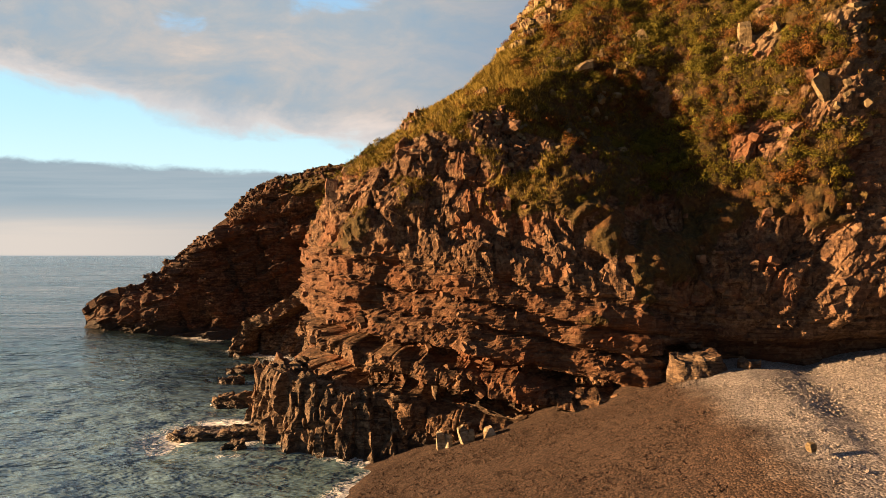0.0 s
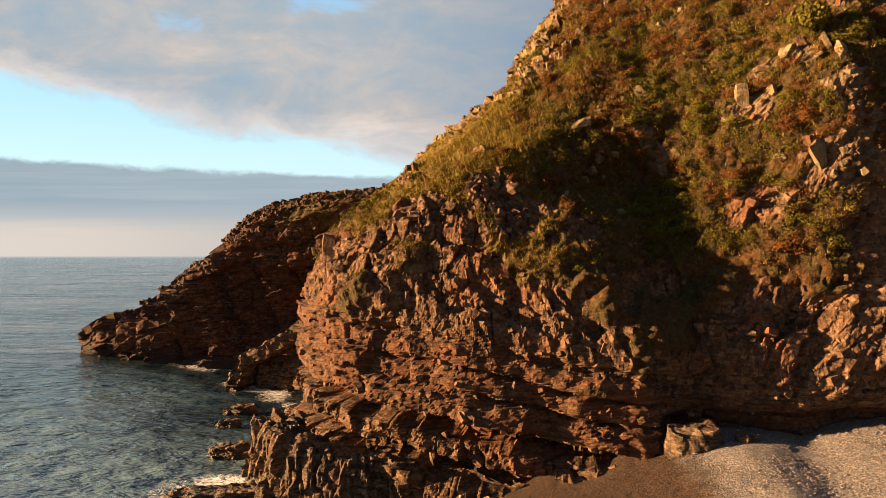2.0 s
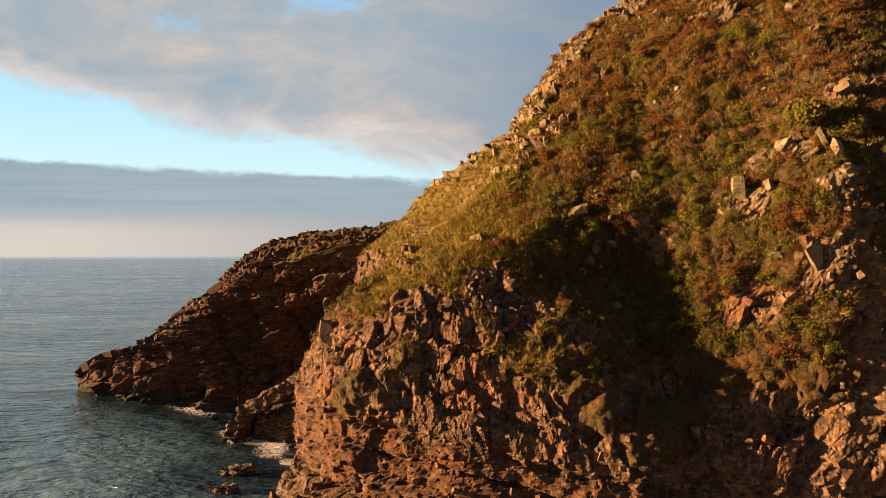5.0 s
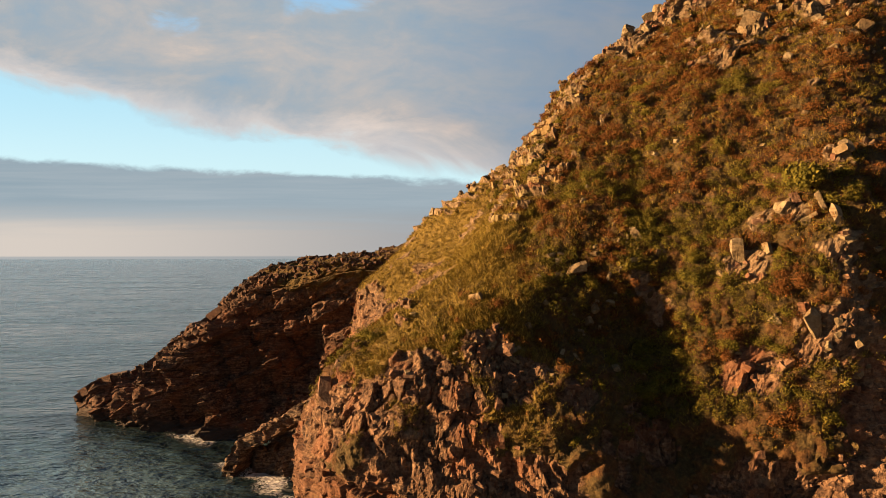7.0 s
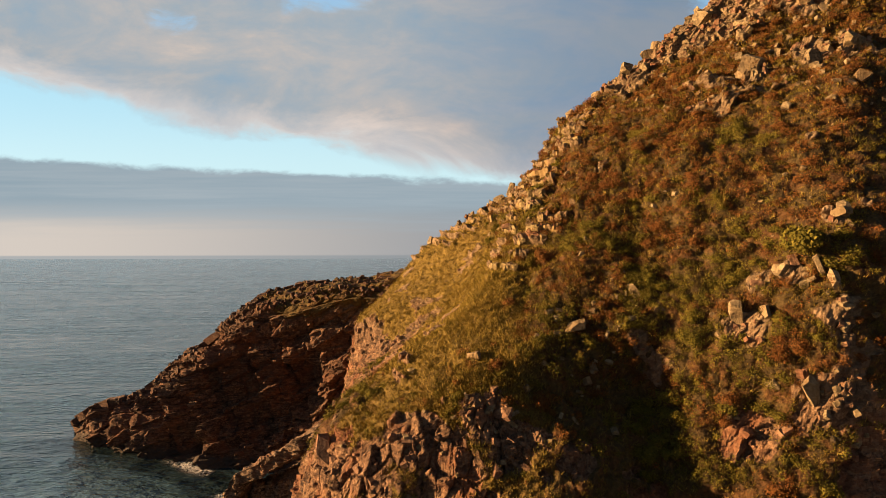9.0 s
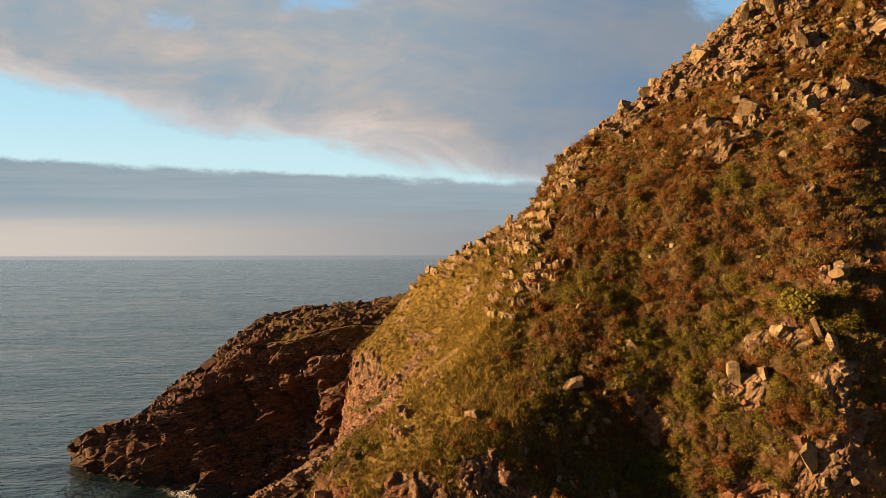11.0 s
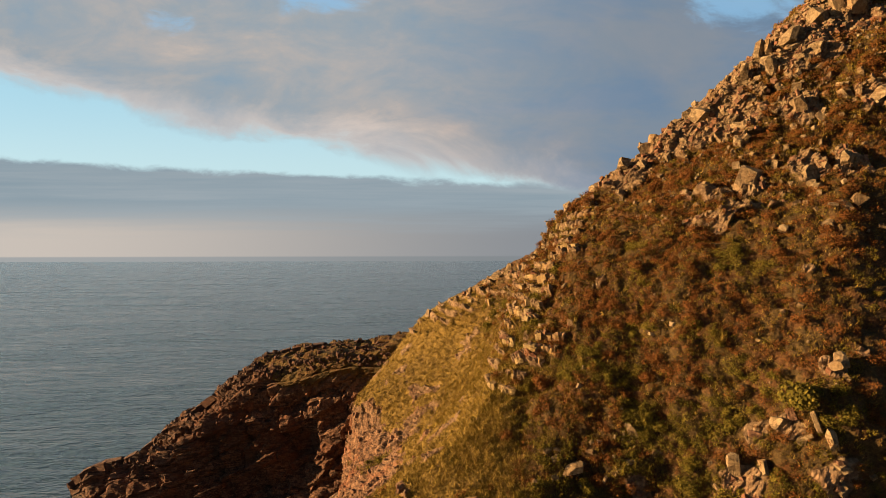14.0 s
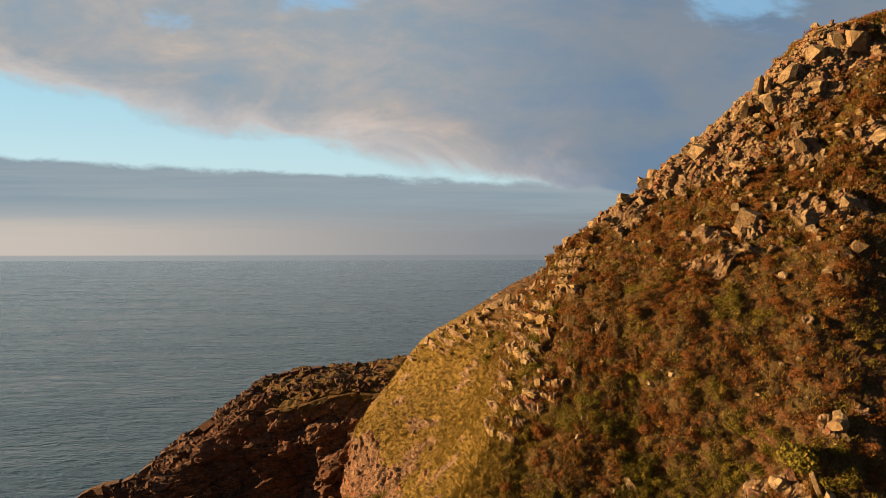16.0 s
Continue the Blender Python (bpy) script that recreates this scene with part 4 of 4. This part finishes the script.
for i, (px, py, r) in enumerate(SEA_ROCKS):
    long = (1.0, 1.0, 1.25, 1.6, 1.0)[i]
    high = (1.2, 0.9, 1.5, 0.8, 0.6)[i]
    ang = np.linspace(0, 2 * math.pi, 7)[:-1]
    ft = [(px + r * long * math.cos(a), py + r * 0.5 * math.sin(a), -1.0) for a in ang]
    tp = [(px + r * long * 0.78 * math.cos(a), py + r * 0.36 * math.sin(a), high * (0.8 + 0.25 * math.cos(a))) for a in ang]
    tagged(massif("sea_rock", "low dark wet rock awash in the surf", ft, tp, 500 + 7 * i, (1.3, 1.1, 0.7), 0.22, 14, SHORE), group="rocks awash")


rng = np.random.default_rng(11)


def stone(name, label, at, size, turn, mat, seed, group="", cuts=9, taper=0.0):
    r = np.random.default_rng(seed)
    v, f = block_shape(r, *size, cuts, 0.62)
    v[:, :2] *= 1 - taper * (v[:, 2:] / size[2] + 1) / 2
    ob = new(name, mesh_from(name, v, f, mat))
    ob.matrix_world = pose(*at, *turn)
    return tagged(ob, label, "rock", group)


def crag(name, label, x, y, z, rx, ry, h, lean, seed, mat, cell, group=""):
    """A squat broken rock on the ground at (x, y, z), rx by ry across and h high, its top shifted by lean."""
    ang = np.linspace(0, 2 * math.pi, 8)[:-1]
    r = np.random.default_rng(seed).uniform(0.8, 1.15, (2, 7))
    ft = [(x + rx * r[0, i] * math.cos(a), y + ry * r[0, i] * math.sin(a), z - 0.6) for i, a in enumerate(ang)]
    tp = [(x + lean + rx * 0.72 * r[1, i] * math.cos(a), y + ry * 0.6 * r[1, i] * math.sin(a), z + h * r[1, i]) for i, a in enumerate(ang)]
    return tagged(massif(name, label, ft, tp, seed, (cell, cell, cell * 1.2), cell * 0.11, 9, mat), group=group)


crag("boulder", "large tan boulder wedged at the cliff foot on shingle", 17.5, 37.3, 5.8, 2.3, 1.6, 2.5, -0.4, 608, SHORE, 1.5)
crag("boulder", "upright split tan boulder at the cliff foot", 20.6, 37.1, 6.3, 1.0, 0.8, 1.7, 0.1, 606, SHORE, 1.1)
for dx, size, turn, seed in ((0.0, (0.44, 0.35, 1.1), (4, -10, 10), 31), (0.45, (0.36, 0.35, 0.7), (0, 8, 50), 32), (1.7, (0.52, 0.35, 1.0), (-6, -24, 30), 33), (2.1, (0.28, 0.3, 0.6), (5, -8, 80), 34), (3.3, (0.5, 0.4, 0.42), (0, -12, 15), 35)):
    stone("pale_rock", "pale sunlit pinnacle of rock at the beach edge", (-0.1 + dx, 39.15 - 0.15 * dx, 1.55 + 0.33 * dx), size, turn, BLOCK_WHITE, seed, "pale pinnacles", 8, 0.4)
stone("beach_stone", "single pale stone lying on the shingle crest", (14.7, 22.0, 7.5), (0.17, 0.14, 0.16), (0, 0, 20), BLOCK_PALE, 44)

# ---- loose rock, shrubs and grass on the slopes ----
seen = (HP[:, 1] < 100) & (HP[:, 0] < 66) & (HP[:, 2] > 1) & (HP[:, 0] > -16)
where = np.nonzero(seen)[0]
clump = fbm(HP[where], 6.0, 3, 91)
clump2 = fbm(HP[where], 3.6, 4, 95)
wx, wy, wz = HP[where].T
area = np.where(wz > 42, 1.5, 1.0)


def choose(weight, n):
    w = np.clip(weight, 0, None) * area
    return where[rng.choice(len(where), n, replace=True, p=w / w.sum())]


rocky = 0.5 * HTURF[where] * ss(clump, 0.54, 0.64) + 0.25 * HTURF[where] * ss(wz, 30, 60) * ss(clump2, 0.5, 0.65) + 1.2 * ss(-HN[where][:, 0], 0.55, 0.8) * ss(wz, 34, 46) * (wy < 92)
for cx, cy, cz, r in CRAGS:
    rocky = np.maximum(rocky, 1.6 * np.exp(-((wx - cx) ** 2 + (wy - cy) ** 2 + (wz - cz) ** 2) / (1.5 * r) ** 2))
rocky *= np.where((wx > 18) & (wz < 46), 0.45, 1.0) * ss(wz, 20, 26) * (1 - 0.85 * HGOLD[where] * HTURF[where])
shapes = [block_shape(rng, *s) for s in ((1.0, 0.7, 0.5), (0.6, 0.4, 1.0), (1.1, 0.5, 0.6), (0.8, 0.7, 0.35), (0.5, 0.4, 1.2), (0.8, 0.55, 0.7), (0.9, 0.35, 0.8), (0.6, 0.6, 0.55))]
chips = [block_shape(rng, *s, 3, 0.55) for s in ((1.0, 0.7, 0.5), (0.6, 0.4, 1.0), (1.1, 0.5, 0.6), (0.8, 0.7, 0.4), (0.7, 0.6, 0.6))]
meshes = [mesh_from("rock", v, f, BLOCK_PALE) for v, f in shapes]
red_meshes = [mesh_from("rock", v, f, BLOCK_RED) for v, f in shapes]
wet_blocks = [mesh_from("rock", v, f, SHORE) for v, f in shapes[:5]]
# the stones that stand out: place, half-width and shape
STANDING = [
    (12.4, 47.5, 31.8, 1.0, 0), (33, 44.3, 41.3, 1.0, 3), (34.2, 44.1, 42.9, 0.75, 0), (28.6, 44.2, 36.4, 0.75, 5), (35.4, 60.6, 58, 2.1, 1), (40.2, 58.8, 58.2, 1.3, 5),
    (44, 57, 60.6, 1.2, 2), (35.6, 55.1, 53, 0.7, 0), (12.8, 45.4, 27.2, 0.6, 7), (24.6, 44, 33.0, 1.0, 4), (28.1, 40.5, 27.6, 1.2, 1), (51, 61.6, 68.6, 1.6, 0), (43.2, 62.8, 68, 1.3, 5),
    (34.7, 70, 68.4, 1.4, 5), (30.7, 73.4, 65.2, 1.3, 7), (25.4, 72.4, 62.6, 1.1, 5), (42, 69.6, 76.6, 1.5, 4), (44.6, 67.3, 78.2, 1.5, 1), (48, 68, 80.5, 1.3, 5), (51.6, 68.6, 81.8, 1.4, 4),
    (54, 67.5, 82, 1.7, 5), (39, 68.5, 73, 1.3, 4), (41, 66.5, 73.5, 1.2, 1), (47, 65.5, 76, 1.1, 5), (43.2, 54.6, 55.6, 0.9, 5), (31, 42.1, 35.8, 0.9, 1), (30.4, 43, 37, 0.7, 4), (26.5, 43.8, 33, 0.8, 6),
    (-0.9, 95, 40.2, 1.0, 5), (1.5, 93.5, 41.4, 0.7, 0), (4.2, 92, 43, 0.8, 4), (6.4, 91, 44.6, 0.9, 1), (8.6, 90, 46.2, 0.8, 6), (10.6, 89.5, 47.4, 1.2, 5), (12, 86, 48.6, 0.9, 4), (14, 82, 50.6, 1.0, 1),
    (16, 77, 53, 1.0, 5), (18.6, 73.8, 56, 1.3, 4), (21.5, 73, 59, 1.0, 1), (-10.2, 48.5, 20.5, 1.2, 4)]
for k, (x, y, z, s, kind) in enumerate(STANDING):
    ob = new("rock", (meshes if z > 25 else red_meshes)[kind])
    x, y, z = HP[np.argmin(((HP - (x, y, z)) ** 2).sum(1))]
    ob.matrix_world = pose(x, y, z, 25 * math.sin(5.1 * k), -22 + 18 * math.sin(2.3 * k), 37 * k) @ Matrix.Diagonal((s, s, s, 1))
    ob.parent = HEAD
    tagged(ob, "large pale boulder standing out of the heath")
picks = choose(rocky, 230)
T = turns_about(rng, 230, 0.22, np.tile((-0.35, -0.15, 0.9), (230, 1)))
for k, i in enumerate(picks):
    s = (0.35 + 0.85 * rng.random() ** 2.0) * (0.95 if HP[i][2] > 52 else 0.75)
    ob = new("rock", (meshes if HP[i][2] > 27 else red_meshes)[k % len(meshes)])
    m = Matrix(T[k].tolist()).to_4x4() @ Matrix.Diagonal((s, s, s, 1))
    m.translation = Vector(HP[i] - HN[i] * 0.12 * s)
    ob.matrix_world = m
    ob.parent = HEAD
picks = choose((rocky + 0.02 * HTURF[where]) * (1 - 0.8 * HGOLD[where]), 2000)
scree = scattered("scree", chips, HP[picks] + HN[picks] * 0.05, turns_about(rng, 2000, 0.5), 0.12 + 0.3 * rng.random(2000) ** 2, BLOCK_PALE, rng)
ob = new("scree", scree)
ob.parent = HEAD
tagged(ob, "loose pale stones among the heath", kind="stuff")
picks = choose((1 - HTURF[where]) * ss(wz, 3, 6), 1500)
ob = new("broken_rock", scattered("broken_rock", chips, HP[picks], turns_about(rng, 1500, 0.4), 0.15 + 0.35 * rng.random(1500) ** 2, BLOCK_RED, rng))
ob.parent = HEAD
tagged(ob, "broken red blocks in the cliff face", kind="stuff")

rows, bed = courses(HP[where])
picks = choose(ss(rows, 0.2, 0.6) * ss(np.abs(bed - 0.2), 0.22, 0.10), 300)


def turns_along(normals, lean, heading):
    """Upright turns that face out of the slope."""
    z = np.array((-0.12, -0.1, 1.0)) + rng.normal(0, lean, normals.shape)
    z /= np.linalg.norm(z, axis=1, keepdims=True)
    x = np.cross(z, normals + rng.normal(0, heading, normals.shape))
    x /= np.linalg.norm(x, axis=1, keepdims=True)
    return np.stack([x, np.cross(z, x), z], 2)


squared = [block_shape(rng, *s, 6, 0.66) for s in ((1.1, 0.8, 0.7), (0.8, 0.7, 0.8), (1.3, 0.8, 0.55), (0.7, 0.7, 0.95), (1.0, 0.7, 0.6), (0.6, 0.6, 0.6))]
ob = new("ledge_stones", scattered("ledge_stones", squared, HP[picks] - HN[picks] * 0.22, turns_along(HN[picks], 0.16, 0.3), 0.22 + 0.40 * rng.random(300) ** 1.8, LEDGE, rng))
ob.parent = HEAD
tagged(ob, "rows of squared pale stones along the ledges", kind="stuff")
up = np.nonzero((PN[:, 2] > 0.35) & (PP[:, 2] > 8) & (PP[:, 1] < 118) & (PP[:, 0] < -8))[0]
picks = rng.choice(up, 1500)
ob = new("scree", scattered("scree", chips, PP[picks], turns_about(rng, 1500, 0.3), 0.2 + 0.45 * rng.random(1500) ** 2, DARK_BLOCK, rng))
ob.parent = POINT
tagged(ob, "broken brown rock along the ridge", kind="stuff")
caps = [mesh_from("rock", *block_shape(rng, 1.5, 1.2, 0.85, 5, 0.75), DARK_BLOCK) for _ in range(5)]
for k in range(len(CAPS) - 1):
    d = CAPS[k + 1] - CAPS[k]
    ob = new("rock", caps[k % 5])
    s = rng.uniform(0.55, 1.05)
    ob.matrix_world = pose(*(CAPS[k] + (0, -0.6, -0.35)), rng.uniform(-8, 8), -math.degrees(math.atan2(d[2], d[0])) + rng.uniform(-6, 6), rng.uniform(-12, 12)) @ Matrix.Diagonal((s, s, s, 1))
    ob.parent = POINT
grassy = HTURF[where] * HGOLD[where]
heath = HTURF[where] * (1 - HGOLD[where]) * ss(wz, 17, 23)
rustw = heath * ss(clump2 + 0.25 * (clump - 0.5) + 0.010 * (wz - 38), 0.39, 0.48)
greenw = heath * ss(clump2 + 0.25 * (clump - 0.5) + 0.010 * (wz - 38), 0.48, 0.39)
greenw = greenw * np.where((wx > 18) & (wz < 46), 0.8, np.where((wx > 4) & (wx < 16) & (wz < 38), 0.3, 1.0))
UP = HN * 0.45 + np.array((0, 0, 0.8))
for kind, weight, mat, label, few, many in (("heath_shrub", rustw, LEAF_RUST, "rust-brown heath shrub on the steep slope", 280, 3500),
                                             ("gorse_bush", greenw, LEAF_GREEN, "olive-green gorse bush on the steep slope", 130, 1600)):
    big = [bush_shape(rng, 850, 0.062) for _ in range(5)]
    models = []
    for v, f in big:
        root = new(kind)
        stems = new("stems", mesh_from("stems", *stem_shape(rng, 9), WOOD))
        stems.parent = root
        leaves = new("foliage", mesh_from("foliage", v, f, mat))
        leaves.parent = root
        tagged(stems, "dark woody stems")
        tagged(leaves, label.split(" on ")[0] + " foliage")
        models.append(tagged(root, label, "shrub", kind.replace("_", " ") + "s on the slope"))
    picks = choose(weight, few)
    T = turns_about(rng, few, 0.15, UP[picks])
    for k, i in enumerate(picks):
        s = rng.uniform(0.8, 1.9)
        m = Matrix(T[k].tolist()).to_4x4()
        m.translation = Vector(HP[i] - HN[i] * 0.12)
        ob = models[k] if k < 5 else copy_thing(models[k % 5], m)
        ob.matrix_basis = m @ Matrix.Diagonal((s, s, s * rng.uniform(0.7, 1.0), 1))
    n = many
    small = [bush_shape(rng, 165, 0.075) for _ in range(6)]
    picks = choose(weight + 0.05 * heath, n)
    ob = new(kind + "_cover", scattered(kind + "_cover", small, HP[picks] - HN[picks] * 0.08, turns_about(rng, n, 0.2, UP[picks]), 0.55 + 0.9 * rng.random(n) ** 1.5, mat, rng))
    tagged(ob, label.replace("shrub", "scrub").replace("bush", "scrub") + ", unbroken cover", "scrub", kind="stuff")
n = 23000
tufts = [tuft_shape(rng, 8) for _ in range(6)]
picks = choose(grassy + 0.06 * heath, n)
n2 = 30000
olive = choose(heath + 0.04 * grassy, n2)
ob = new("heath_grass", scattered("heath_grass", tufts, HP[olive], turns_about(rng, n2, 0.2, UP[olive]), 0.5 + 0.7 * rng.random(n2), LEAF_OLIVE, rng))
tagged(ob, "olive-brown grass between the shrubs", "grass", kind="stuff")
ob = new("dry_grass", scattered("dry_grass", tufts, HP[picks], turns_about(rng, n, 0.15, UP[picks]), 0.6 + 0.8 * rng.random(n), LEAF_GOLD, rng))
tagged(ob, "dry golden grass on the seaward slope", "grass", kind="stuff")
# a big rounded gorse cushion and a bare pale bramble
ob = new("gorse_cushion", mesh_from("gorse_cushion", *bush_shape(np.random.default_rng(8), 1500, 0.075), LEAF_GREEN))
ob.matrix_world = pose(29.3, 43.5, 38.4, 25, -20, 40) @ Matrix.Diagonal((2.6, 2.6, 3.4, 1))
tagged(ob, "big rounded green gorse cushion among boulders", "shrub")
ob = new("bare_bramble", mesh_from("bare_bramble", *tuft_shape(np.random.default_rng(9), 60, 0.35, 1.3), LEAF_GOLD))
ob.matrix_world = pose(26.3, 49.6, 42.2, 20, -20, 0)
tagged(ob, "bare straw-coloured bramble stems on the slope", "shrub")
# blocks lying on and along the shelf
top = np.array([v.co[:] for v in SHELF.data.vertices])
top = top[(top[:, 2] > 0.8) & (top[:, 1] < 45)]
for k, i in enumerate(rng.choice(len(top), 46, replace=False)):
    s = 0.3 + 0.6 * rng.random() ** 2
    ob = new("rock", wet_blocks[k % len(wet_blocks)])
    ob.matrix_world = pose(*top[i], rng.uniform(-15, 15), rng.uniform(-15, 15), rng.uniform(0, 360)) @ Matrix.Diagonal((s, s, s, 1))
    ob.parent = SHELF


# ---- pebbles ----
def pebble_shape(r):
    v, f = block_shape(r, 0.5, 0.42, 0.28, 2, 0.5)
    return v, f


n = 16000
px = rng.uniform(-8, 33, n)
py = rng.uniform(19, 38.5, n)
pz = beach_height(px, py)
keep = pz > 0.2
px, py, pz = px[keep], py[keep], pz[keep]
n = len(px)
ob = new("pebbles", scattered("pebbles", [pebble_shape(rng) for _ in range(4)], np.stack([px, py, pz + 0.02], 1), turns_about(rng, n, 0.3), 0.045 + 0.07 * rng.random(n) ** 3, SHINGLE, rng))
ob.parent = BEACH
tagged(ob, "loose beach pebbles", kind="stuff")
